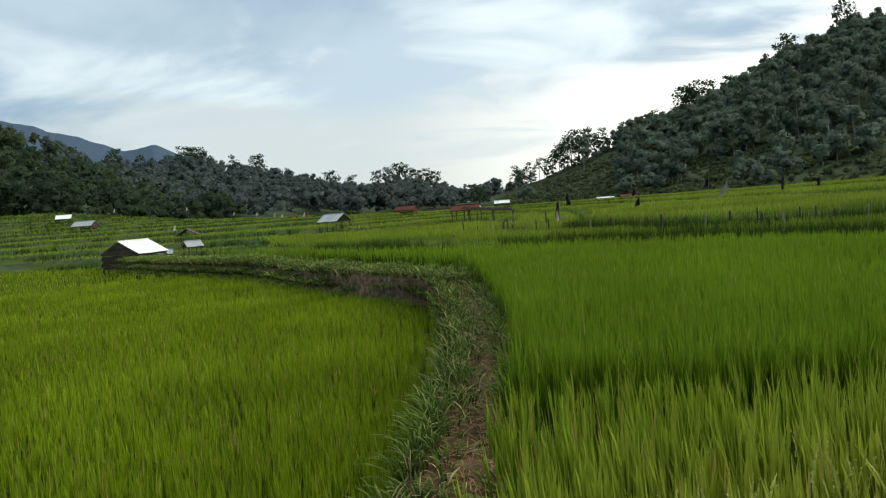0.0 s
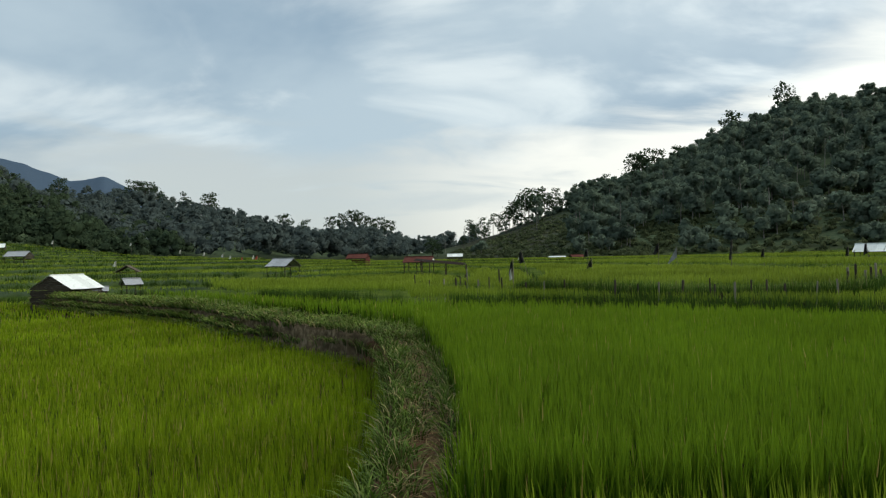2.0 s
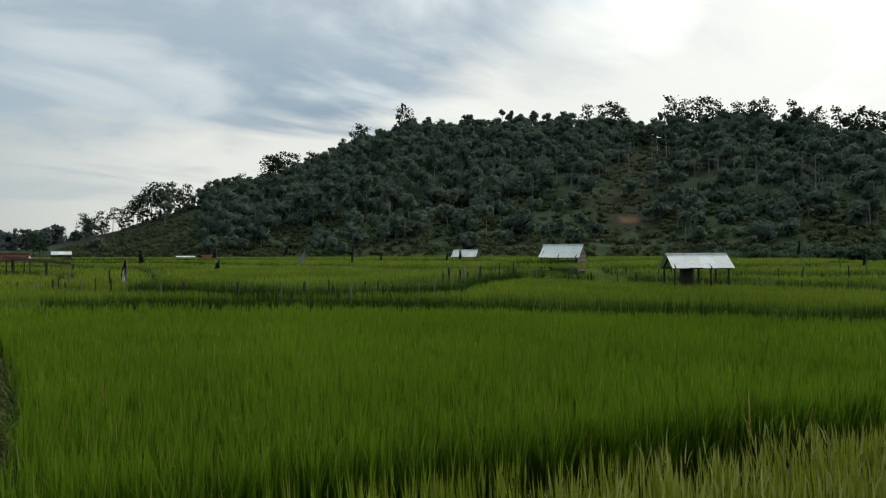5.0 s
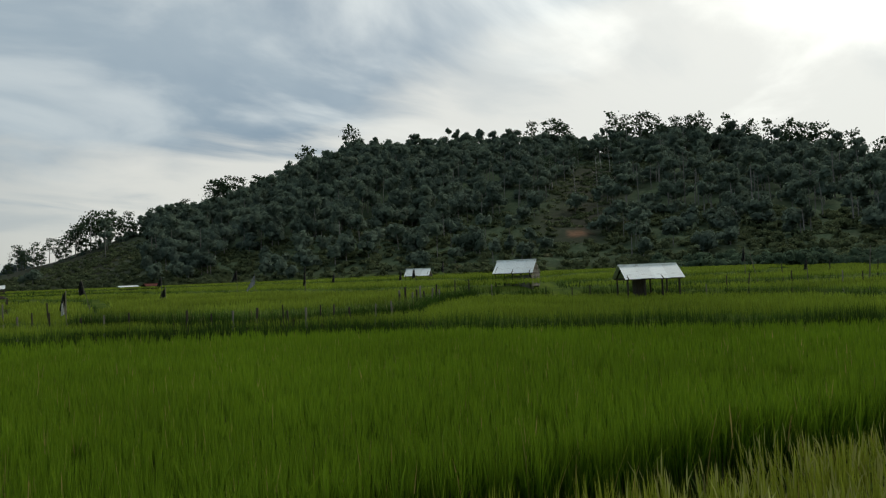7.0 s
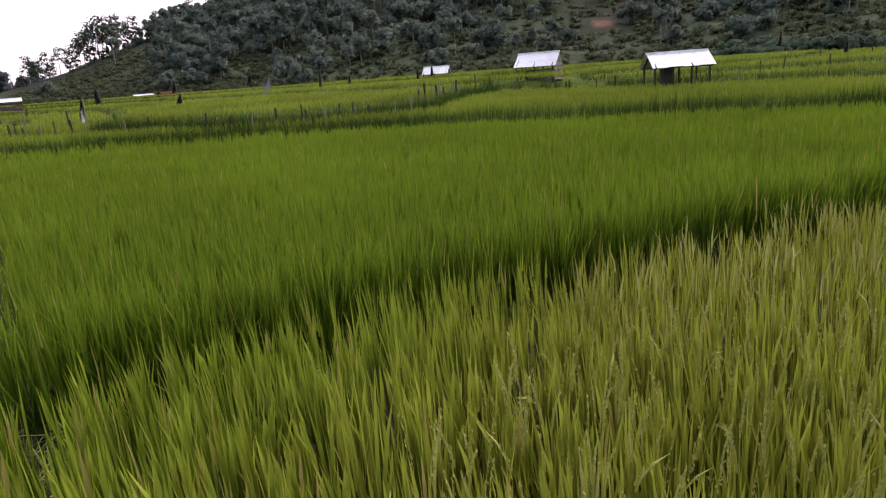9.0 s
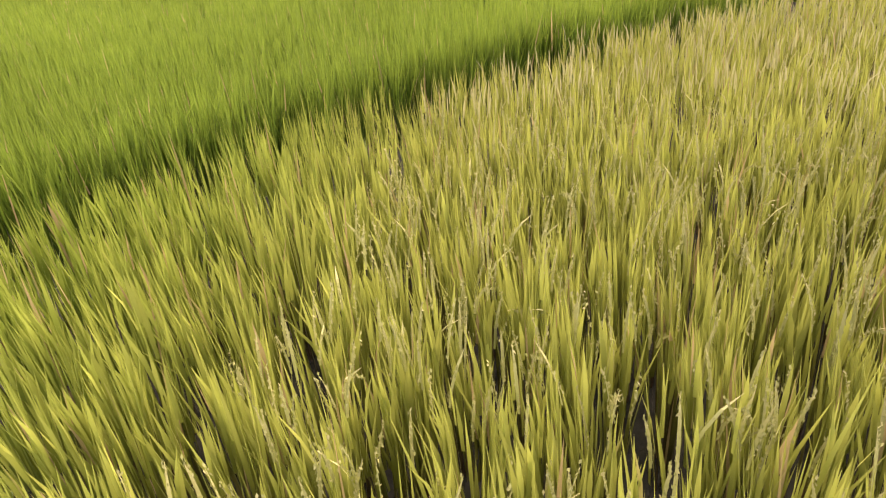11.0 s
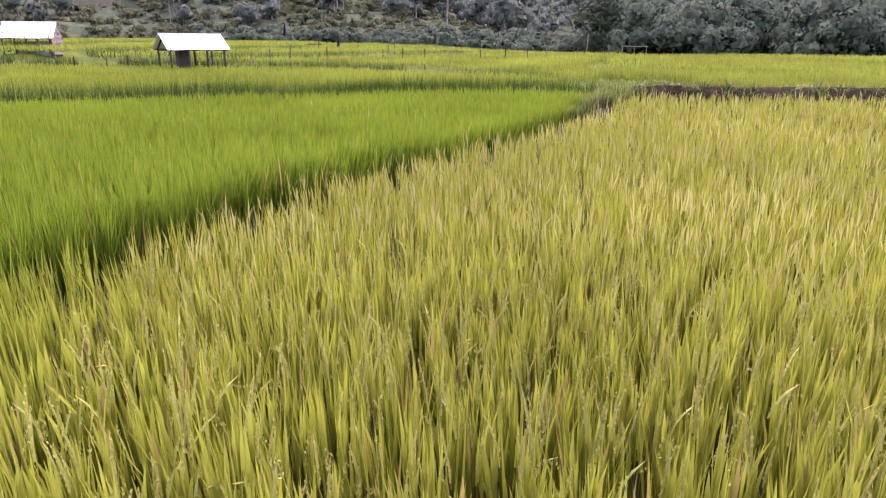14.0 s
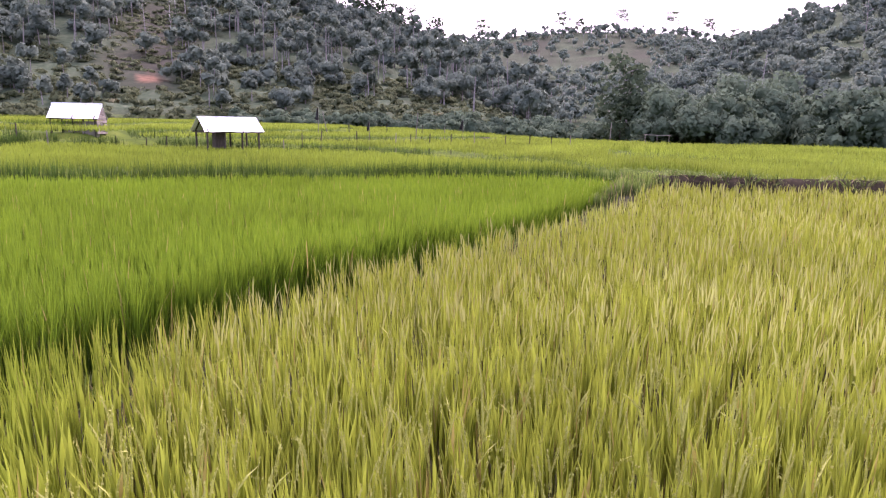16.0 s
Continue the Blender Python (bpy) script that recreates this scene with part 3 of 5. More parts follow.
def tufts(x, y, z, per, tall, width, segs, spread, lean, wander=0.09, droop=0.0, tilt=(0.0, 0.0), leafy=0.0, stem=(0.36, 0.72)):
    """Blades that fan out of planting holes. leafy: the share that springs from the stems, higher up."""
    n = len(x)
    field = 1 + wander * rough(x / 1.1, y / 1.1, 51, 2) + 0.6 * wander * rough(x / 6, y / 6, 52, 2)
    own = field * (1 + RNG.normal(0, 0.05, n))
    rep = lambda v: np.repeat(v, per)
    m = n * per
    way = RNG.uniform(0, 2 * np.pi, m)
    off = spread * np.sqrt(RNG.uniform(0, 1, m))
    full = rep(own) * tall
    end = np.where(RNG.uniform(0, 1, m) < 0.4, RNG.uniform(0.6, 0.88, m), RNG.uniform(0.84, 1.08, m))
    high = np.where(RNG.uniform(0, 1, m) < leafy, end * RNG.uniform(stem[0], stem[1], m), 0.0)
    ln = (np.abs(RNG.normal(0, lean, m)) + lean * 0.3) * np.where(high > 0, 1.35, 1.0)
    out = off * (1 + 1.2 * high)
    bx, by = rep(x) + out * np.sin(way), rep(y) + out * np.cos(way)
    gx, gy = np.sin(way) * ln + tilt[0], np.cos(way) * ln + tilt[1]
    base = np.stack([bx + tilt[0] * high * full, by + tilt[1] * high * full, rep(np.broadcast_to(z, (n,))) + high * full], -1)
    co, flat, counts, al = blades(base, full * (end - high), width * RNG.uniform(0.7, 1.25, m), np.arctan2(gx, gy), np.hypot(gx, gy), segs, droop=droop)
    start = np.repeat(high / end, 2 * segs + 1)
    return co, flat, counts, start + al * (1 - start)


def stuff(name, arrays, mat, label, category, smooth=False):
    co, flat, counts, al, *nrm = arrays
    ob = mesh_np(name, co, flat, counts, mat, smooth, nrm[0] if nrm else None, along=al)
    return tagged(ob, label, category, kind="stuff")


def tips(x, y, z, per, tall, width, length=(0.16, 0.34), spread=0.07, lean=0.14, wander=0.06, tilt=(0.0, 0.0), segs=1, low=0.84, bundle=1):
    """The upper leaves of closed rice: short blades, a few to a stalk, that end close under one level."""
    n = len(x)
    stalks = max(1, per // bundle)
    m = n * stalks * bundle
    hole = lambda v: np.repeat(v, stalks * bundle)
    stalk = lambda v: np.repeat(v, bundle)
    k = n * stalks
    own = tall * (1 + wander * rough(x / 1.1, y / 1.1, 51, 2) + 0.6 * wander * rough(x / 6, y / 6, 52, 2) + RNG.normal(0, 0.6 * wander, n))
    top = 1 - (1 - low) * RNG.uniform(0, 1, k) ** 1.2
    end = hole(own) * (stalk(top) - (0.16 * RNG.uniform(0, 1, m) ** 2 if bundle > 1 else 0) + RNG.normal(0, 0.015, m))
    long = RNG.uniform(*length, m)
    way = RNG.uniform(0, 2 * np.pi, k)
    off = spread * np.sqrt(RNG.uniform(0, 1, k))
    ln = np.abs(RNG.normal(0, lean, k)) + lean * 0.25
    gx, gy = stalk(np.sin(way) * ln) + tilt[0], stalk(np.cos(way) * ln) + tilt[1]
    base = np.stack([hole(x) + stalk(off * np.sin(way)), hole(y) + stalk(off * np.cos(way)), hole(np.broadcast_to(z, (n,))) + end - long], -1)
    if bundle > 1:
        gx, gy = gx + RNG.normal(0, 0.07, m), gy + RNG.normal(0, 0.07, m)
        base[:, :2] += RNG.normal(0, 0.009, (m, 2))
    co, flat, counts, al = blades(base, long, width * RNG.uniform(0.65, 1.3, m), np.arctan2(gx, gy), np.hypot(gx, gy), segs)
    start = np.repeat(1 - long / end, 2 * segs + 1)
    return co, flat, counts, start + al * (1 - start)


def rice_field(name, poly, z, mat, tall, bands, label, width=0.011, lean=0.1, spread=0.05, tilt=(0.0, 0.0), az0=-48, az1=122, low=0.87, wander=0.035, extra=()):
    """bands: from, to, spacing of the holes, whole blades and upper leaves of each, their segments and widths, and the leaves' lengths."""
    parts = list(extra)
    for near, far, spacing, whole, upper, segs, wide, long in bands:
        x, y = hills_of(poly, spacing, near, far, az0, az1)
        if not len(x):
            continue
        if whole:
            parts.append(tufts(x, y, z, whole, tall * 0.97, width * wide, segs, spread * (1 + 0.5 * (wide - 1)), lean, tilt=tilt, wander=wander, leafy=0.35, stem=(0.2, 0.6)))
        parts.append(tips(x, y, z, upper, tall, width * wide * 1.25, long, spacing * 0.7, lean, tilt=tilt, segs=max(1, segs - 1), low=low, wander=wander, bundle=5 if wide < 1.25 else 3))
    return stuff(name, join(parts), mat, label, "rice")


def front_row(poly_line, shift, z, tall, per, width):
    """Whole plants along the open side of a paddy."""
    q, w = along_line(poly_line, 0.13)
    p = q + np.stack([-w[:, 1], w[:, 0]], -1) * shift + RNG.normal(0, 0.04, q.shape)
    return tufts(p[:, 0], p[:, 1], z, per, tall, width, 3, 0.06, 0.13, wander=0.07, leafy=0.5, stem=(0.2, 0.6))


def ripe_ears(poly, z, near, far, spacing, per, grains, size=1.0):
    """Ears: small grains strung in two rows along a stalk, most upright, some nodding."""
    x, y = hills_of(poly, spacing, near, far)
    ripe = y - 0.4 * x < 1.9
    x, y = x[ripe], y[ripe]
    n = len(x) * per
    x, y = np.repeat(x, per) + RNG.normal(0, 0.06, n), np.repeat(y, per) + RNG.normal(0, 0.06, n)
    way = RNG.uniform(0, 2 * np.pi, n)
    top = z + 0.66 + RNG.normal(0, 0.045, n)
    reach = RNG.uniform(0.11, 0.19, n)
    sag = RNG.uniform(0.0, 1.0, n) ** 7
    s = np.linspace(0, 1, grains)
    out = reach[:, None] * (0.16 * s + sag[:, None] * 0.75 * s ** 2)
    rise = reach[:, None] * (s * 0.95 - sag[:, None] * 0.95 * s ** 2.2)
    c = np.stack([x[:, None] + np.sin(way)[:, None] * out, y[:, None] + np.cos(way)[:, None] * out, top[:, None] + rise], -1)
    c = c + RNG.normal(0, 0.0024, c.shape)
    c = c.reshape(-1, 3)
    m = len(c)
    g = RNG.normal(0, 1, (m, 3)) * (0.35, 0.35, 0.3) + (0, 0, 1.0)
    g = g / np.linalg.norm(g, axis=1, keepdims=True) * 0.0065 * size
    h = np.cross(g, RNG.normal(0, 1, (m, 3)))
    h = h / np.linalg.norm(h, axis=1, keepdims=True) * 0.0030 * size
    co = np.stack([c - g, c + h, c + g, c - h], 1).reshape(-1, 3)
    grain = co, np.arange(4 * m), np.full(m, 4), np.repeat(RNG.uniform(0, 1, m), 4)
    # the close-set inner grains make a slim body
    body = blades(np.c_[x, y, top - 0.02], reach * (1 - 0.35 * sag) + 0.02, np.full(n, 0.0085) * size, way, 0.16 + 0.75 * sag, 3)
    return join([grain, body])


def slim_ears(poly, z, near, far, spacing, per, width):
    """Ears farther off: slim bent spindles."""
    x, y = hills_of(poly, spacing, near, far)
    ripe = y - 0.4 * x < 1.9
    x, y = x[ripe], y[ripe]
    return tips(x, y, z, per, 0.87, width, (0.11, 0.17), spacing * 0.7, 0.2, segs=2, low=0.86)


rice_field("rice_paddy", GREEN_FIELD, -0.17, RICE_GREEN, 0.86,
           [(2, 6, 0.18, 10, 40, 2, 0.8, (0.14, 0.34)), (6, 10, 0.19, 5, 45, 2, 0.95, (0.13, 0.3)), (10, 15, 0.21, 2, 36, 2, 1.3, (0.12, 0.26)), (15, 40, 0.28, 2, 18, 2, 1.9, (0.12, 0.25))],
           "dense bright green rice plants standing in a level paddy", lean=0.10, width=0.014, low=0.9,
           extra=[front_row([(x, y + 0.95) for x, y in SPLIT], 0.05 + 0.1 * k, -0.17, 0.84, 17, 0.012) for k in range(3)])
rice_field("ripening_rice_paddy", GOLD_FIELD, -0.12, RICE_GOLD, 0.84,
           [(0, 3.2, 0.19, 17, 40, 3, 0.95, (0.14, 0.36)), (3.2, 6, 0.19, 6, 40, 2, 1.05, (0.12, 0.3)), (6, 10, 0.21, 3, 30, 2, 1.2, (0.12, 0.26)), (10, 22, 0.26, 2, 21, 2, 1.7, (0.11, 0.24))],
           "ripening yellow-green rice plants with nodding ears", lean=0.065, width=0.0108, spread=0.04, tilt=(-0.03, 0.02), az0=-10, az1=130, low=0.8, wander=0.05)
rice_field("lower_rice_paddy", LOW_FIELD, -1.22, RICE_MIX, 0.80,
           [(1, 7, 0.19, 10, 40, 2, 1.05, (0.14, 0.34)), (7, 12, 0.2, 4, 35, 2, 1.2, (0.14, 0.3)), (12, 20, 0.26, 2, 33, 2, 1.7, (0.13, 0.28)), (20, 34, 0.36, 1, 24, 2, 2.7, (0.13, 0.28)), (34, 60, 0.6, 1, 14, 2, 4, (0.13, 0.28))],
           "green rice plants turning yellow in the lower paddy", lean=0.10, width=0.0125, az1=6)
# The same paddies behind the walker.
rice_field("ripening_rice_paddy", GOLD_FIELD, -0.12, RICE_GOLD, 0.84, [(0.4, 13, 0.27, 4, 10, 2, 1.9, (0.2, 0.4))],
           "ripening rice of the same paddy stretching behind", lean=0.08, width=0.0125, spread=0.04, az0=130, az1=181)
rice_field("lower_rice_paddy", LOW_FIELD, -1.22, RICE_MIX, 0.80, [(0.6, 14, 0.34, 4, 9, 2, 2.2, (0.2, 0.4))],
           "green rice of the lower paddy stretching behind", lean=0.10, width=0.0135, az0=-181, az1=-48)
stuff("rice_ears", join([ripe_ears(GOLD_FIELD, -0.12, 0, 3.2, 0.19, 5, 22), slim_ears(GOLD_FIELD, -0.12, 3.2, 6, 0.19, 6, 0.0095), slim_ears(GOLD_FIELD, -0.12, 6, 10, 0.2, 3, 0.012), slim_ears(GOLD_FIELD, -0.12, 10, 18, 0.24, 2, 0.016)]),
      PANICLE, "pale yellow rice ears nodding above the blades", "rice")


def far_rice():
    """Rice on the terraces beyond, coarser with distance."""
    parts, pale = [], []
    for near, far, spacing, per, wide, az0, az1 in ((13, 22, 0.22, 9, 1.7, -14, 118), (22, 32, 0.3, 9, 2.4, -14, 118), (32, 50, 0.46, 9, 3.6, -15, 116), (50, 80, 0.72, 8, 5.0, -36, 114), (80, 150, 1.25, 8, 8.0, -36, 72)):
        g = np.arange(-far, far, spacing)
        gx, gy = np.meshgrid(g, g)
        x, y = O[0] + gx.ravel() + RNG.normal(0, spacing * 0.25, gx.size), O[1] + gy.ravel() + RNG.normal(0, spacing * 0.25, gx.size)
        az, r = polar(x, y)
        ok = (r > near) & (r < far) & (az > az0) & (az < az1)
        x, y = x[ok], y[ok]
        z0 = height(x, y)
        out = ~(inside(x, y, GREEN_FIELD) | inside(x, y, GOLD_FIELD) | inside(x, y, LOW_FIELD) | inside(x, y, DITCH)) & (z0 > -1.3) & (z0 < 9)
        out &= ~((x < 0.6) & (y < 26))
        # Bunds between the terraces stay free of rice.
        d = 0.35 + 0.004 * np.hypot(x, y)
        slope = np.abs(height(x + d, y) - height(x - d, y)) + np.abs(height(x, y + d) - height(x, y - d))
        out &= slope < 0.16
        x, y = x[out], y[out]
        strip = inside(x, y, STRIP_FIELD)
        leaf = (0.12, 0.26)
        if strip.any():
            pale.append(tips(x[strip], y[strip], strip_level(*polar(x[strip], y[strip])), per + 3, 0.77, 0.014 * wide, leaf, spacing * 0.6, 0.16, 0.03))
        x, y = x[~strip], y[~strip]
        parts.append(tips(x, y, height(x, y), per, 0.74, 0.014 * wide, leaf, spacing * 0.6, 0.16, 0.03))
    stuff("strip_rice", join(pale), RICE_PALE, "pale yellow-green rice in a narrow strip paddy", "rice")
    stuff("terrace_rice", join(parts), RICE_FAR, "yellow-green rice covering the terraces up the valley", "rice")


far_rice()


def edge_plants():
    """Rank plants along the far edge of the green paddy and on the steps between the terraces, darkened for the shaded
    rice sides there.
    """
    parts = []
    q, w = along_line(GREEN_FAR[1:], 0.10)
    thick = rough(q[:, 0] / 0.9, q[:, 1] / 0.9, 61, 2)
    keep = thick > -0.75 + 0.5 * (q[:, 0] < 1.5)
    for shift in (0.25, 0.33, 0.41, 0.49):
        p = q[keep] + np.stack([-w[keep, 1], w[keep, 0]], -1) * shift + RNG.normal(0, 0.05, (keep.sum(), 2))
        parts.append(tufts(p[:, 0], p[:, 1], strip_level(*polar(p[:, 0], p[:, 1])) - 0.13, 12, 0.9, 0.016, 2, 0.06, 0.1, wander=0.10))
    for lo, hi, a0, a1, count, wide in ((18, 36, -14, 90, 70000, 1.0), (36, 60, -36, 86, 90000, 1.6), (60, 130, -36, 60, 120000, 3.2)):
        az, r = RNG.uniform(a0, a1, count), np.sqrt(RNG.uniform(lo * lo, hi * hi, count))
        x, y = O[0] + r * np.sin(np.radians(az)), O[1] + r * np.cos(np.radians(az))
        d = 0.3 + 0.15 * wide
        ux, uy = (x - O[0]) / r, (y - O[1]) / r
        z0 = height(x, y)
        jump = height(x + ux * d, y + uy * d) - z0
        ok = (jump > 0.12) & (jump < 1.0) & ~inside(x, y, GREEN_FIELD) & ~inside(x, y, GOLD_FIELD) & ~inside(x, y, LOW_FIELD) & (z0 > -1.3) & (rough(x / 4, y / 4, 62, 2) > -0.35)
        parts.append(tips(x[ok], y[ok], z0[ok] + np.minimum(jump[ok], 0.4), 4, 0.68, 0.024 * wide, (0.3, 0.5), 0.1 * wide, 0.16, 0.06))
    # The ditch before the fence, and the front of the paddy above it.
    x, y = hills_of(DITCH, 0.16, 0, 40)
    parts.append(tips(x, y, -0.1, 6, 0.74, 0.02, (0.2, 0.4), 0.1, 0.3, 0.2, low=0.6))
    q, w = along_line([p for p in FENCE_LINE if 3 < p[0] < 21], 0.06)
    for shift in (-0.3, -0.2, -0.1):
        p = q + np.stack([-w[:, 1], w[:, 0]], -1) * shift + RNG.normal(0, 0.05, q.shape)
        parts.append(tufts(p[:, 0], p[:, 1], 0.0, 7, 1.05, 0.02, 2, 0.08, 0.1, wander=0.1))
    stuff("bund_plants", join(parts), RICE_EDGE_SHADE, "green grass clumps along the paddy bunds, darkened as shaded rice sides", "grass")


edge_plants()


def strip(name, line, profile, step, mat, wobble, label, seed, kind="structure"):
    """An earth bank: a cross-section (sideways to the right, height) swept along a line, roughened."""
    q, w = along_line(line, step)
    side = np.stack([w[:, 1], -w[:, 0]], -1)
    cols = []
    gully = rough(q[:, 0] * 1.6, q[:, 1] * 1.6, seed + 77, 4)
    for i, (d, h) in enumerate(profile):
        nx = rough(q[:, 0] * 2.1 + i * 5.3, q[:, 1] * 2.1, seed + i, 3)
        nz = rough(q[:, 0] * 2.7 - i * 3.1, q[:, 1] * 2.7, seed + 30 + i, 3)
        p = q + side * (d + wobble * (0.6 * nx + 1.3 * gully))[:, None]
        cols.append(np.c_[p, h + wobble * 0.7 * nz])
    co = np.stack(cols, 1).reshape(-1, 3)
    f = grid_faces(len(q), len(profile))
    ob = mesh_np(name, co, f.ravel(), np.full(len(f), 4), mat, True)
    return tagged(ob, label, "bank" if "bank" in name else "path", kind=kind)


PATH_LINE = [(-0.4, -14), (-0.25, -6), (-0.22, 0), (-0.02, 3.5), (0.22, 5.2), (0.36, 6.8), (0.44, 8.5), (0.46, 11), (0.4, 13.2), (0.2, 15.2), (-0.4, 17)]
strip("path", PATH_LINE, [(-0.75, -1.3), (-0.62, -0.75), (-0.48, -0.16), (-0.3, -0.03), (-0.1, -0.02), (0.05, -0.03), (0.15, -0.04), (0.26, -0.09), (0.42, -0.24)], 0.12, DIRT, 0.035,
      "narrow trodden earth path littered with straw between the paddies", 80)
BANK_LINE = [(0.15, 14.6), (-0.35, 15.8), (-2.5, 19.0), (-4.3, 22), (-7.3, 27.2), (-11.8, 32.2), (-19, 40), (-23, 46)]
strip("clay_bank", BANK_LINE, [(-0.32, -1.3), (-0.2, -0.95), (-0.12, -0.7), (-0.02, -0.45), (0.02, -0.2), (0.05, -0.02), (0.3, 0.03), (0.7, 0.02), (1.1, -0.2)], 0.08, CLAY, 0.13,
      "crumbling brown clay bank overgrown with weeds below the paddy", 90)
strip("mud_dike_bank", DIKE_LINE, [(-0.3, -0.2), (-0.22, 0.25), (-0.15, 0.55), (-0.05, 0.74), (0.2, 0.76), (0.5, 0.6), (0.8, 0.1)], 0.14, MUD, 0.07,
      "dark mud dike at the end of the ripening paddy", 95)
strip("terrace_bank", [p for p in FENCE_LINE if 4 < p[0] < 16], [(-0.3, -0.2), (-0.25, 0.2), (-0.2, 0.5), (-0.1, 0.68), (0.2, 0.66), (0.6, 0.2)], 0.15, MUD, 0.06,
      "dark earth bank below the fenced upper paddy", 97)


def grasses():
    parts = []
    q, w = along_line([p for p in PATH_LINE if p[1] > -7], 0.05)
    side = np.stack([w[:, 1], -w[:, 0]], -1)
    grow = 0.75 + 0.45 * rough(q[:, 0], q[:, 1] / 0.7, 63, 2)
    # Rank grass on the low side of the path, a thin fringe on the other.
    for lo, hi, z, tall, share in ((-0.62, -0.42, -0.42, 0.42, 0.7), (-0.5, -0.2, -0.10, 0.29, 0.8), (-0.34, -0.1, -0.05, 0.2, 0.5), (0.14, 0.34, -0.1, 0.34, 0.8), (-0.2, 0.2, -0.04, 0.16, 0.22)):
        n = len(q)
        d = RNG.uniform(lo, hi, n)
        ok = RNG.uniform(0, 1, n) < share * np.clip(grow, 0.3, 1) * np.where((q[:, 1] > 7.5) & (lo == -0.2), 3.4, 1)
        if lo > 0 or lo > -0.31:
            ok &= ~((q[:, 1] < 5.2) & (RNG.uniform(0, 1, n) < 0.7))
        if lo == -0.5:
            ok &= ~((q[:, 1] < 4.2) & (RNG.uniform(0, 1, n) < 0.45))
        p = (q + side * d[:, None])[ok]
        parts.append(tufts(p[:, 0], p[:, 1], z, 11, tall, 0.012, 5, 0.06, 0.36, 0.25, droop=0.25))
    a = join(parts)
    stuff("path_grass", a, GRASS, "rank grey-green grass along the side of the path", "grass")
    parts = []
    q, w = along_line(BANK_LINE, 0.045)
    side = np.stack([w[:, 1], -w[:, 0]], -1)
    far = np.clip(np.hypot(q[:, 0], q[:, 1]) / 18, 1, 2.4)
    cover = rough(q[:, 0] / 1.3, q[:, 1] / 1.3, 66, 2)
    for lo, hi, z, tall, cut in ((-0.3, -0.1, -0.72, 0.34, 0.45), (-0.1, 0.02, -0.3, 0.26, 0.4), (0.02, 0.3, 0.0, 0.3, -0.7), (0.2, 0.7, 0.02, 0.34, -0.9), (0.5, 1.0, 0.0, 0.42, -0.9)):
        d = RNG.uniform(lo, hi, len(q))
        ok = (cover > cut - (q[:, 1] > 24) * 0.5) & (RNG.uniform(0, 1, len(q)) < 0.75)
        p = (q + side * d[:, None])[ok]
        parts.append(tufts(p[:, 0], p[:, 1], z, 7, tall, 0.018, 3, 0.10, 0.6, 0.3, droop=0.3))
    stuff("bank_weeds", join(parts), BANK_GRASS, "tangled weeds hanging over the clay bank", "weeds")
    # low bushes cover the far half of the bank
    parts = []
    q, w = along_line(BANK_LINE[1:], 0.03)
    side = np.stack([w[:, 1], -w[:, 0]], -1)
    for lo, hi, z, tall in ((-0.5, -0.1, -0.75, 0.42), (-0.3, 0.1, -0.45, 0.4), (-0.1, 0.5, -0.1, 0.36), (0.2, 0.9, 0.0, 0.4)):
        ok = RNG.uniform(0, 1, len(q)) < np.clip((q[:, 1] - 18) / 8, 0.04, 0.7)
        p = (q + side * RNG.uniform(lo, hi, len(q))[:, None])[ok]
        parts.append(tufts(p[:, 0], p[:, 1], z, 6, tall, 0.05, 2, 0.16, 0.7, 0.5, droop=0.2))
    q, w = along_line([p for p in SPLIT if p[0] > 6], 0.05)
    p = q + np.stack([-w[:, 1], w[:, 0]], -1) * RNG.uniform(0.0, 0.8, len(q))[:, None]
    parts.append(tufts(p[:, 0], p[:, 1], -0.15, 12, 0.5, 0.02, 2, 0.1, 0.25, 0.3))
    q, w = along_line([p for p in SPLIT], 0.05)
    p = q + np.stack([-w[:, 1], w[:, 0]], -1) * RNG.uniform(0.2, 0.8, len(q))[:, None]
    parts.append(tufts(p[:, 0], p[:, 1], -0.15, 8, 0.34, 0.014, 3, 0.1, 0.3, 0.3))
    x, y = RNG.uniform(12.8, 17.4, 420), RNG.uniform(0.1, 3.2, 420)
    ok = ~inside(x, y, GREEN_FIELD) & ~inside(x, y, GOLD_FIELD)
    parts.append(tufts(x[ok], y[ok], height(x[ok], y[ok]), 9, 0.36, 0.02, 2, 0.12, 0.2, 0.3))
    stuff("bund_weeds", join(parts), BANK_GRASS, "dark green weeds covering the bank and the bund", "weeds")
    q, w = along_line(DIKE_LINE, 0.07)
    p = q + np.stack([w[:, 1], -w[:, 0]], -1) * RNG.uniform(-0.4, 0.4, len(q))[:, None]
    q2, w2 = along_line([p for p in FENCE_LINE if 3 < p[0] < 21], 0.06)
    p2 = q2 + np.stack([-w2[:, 1], w2[:, 0]], -1) * RNG.uniform(-0.1, 0.6, len(q2))[:, None]
    d3 = RNG.uniform(0.15, 0.8, len(q))
    p3 = (q + np.stack([w[:, 1], -w[:, 0]], -1) * d3[:, None])[rough(q[:, 0] / 0.8, q[:, 1] / 0.8, 68, 2) > -0.15]
    z3 = np.interp(d3, [0.2, 0.5, 0.8], [0.7, 0.5, 0.1])[rough(q[:, 0] / 0.8, q[:, 1] / 0.8, 68, 2) > -0.15]
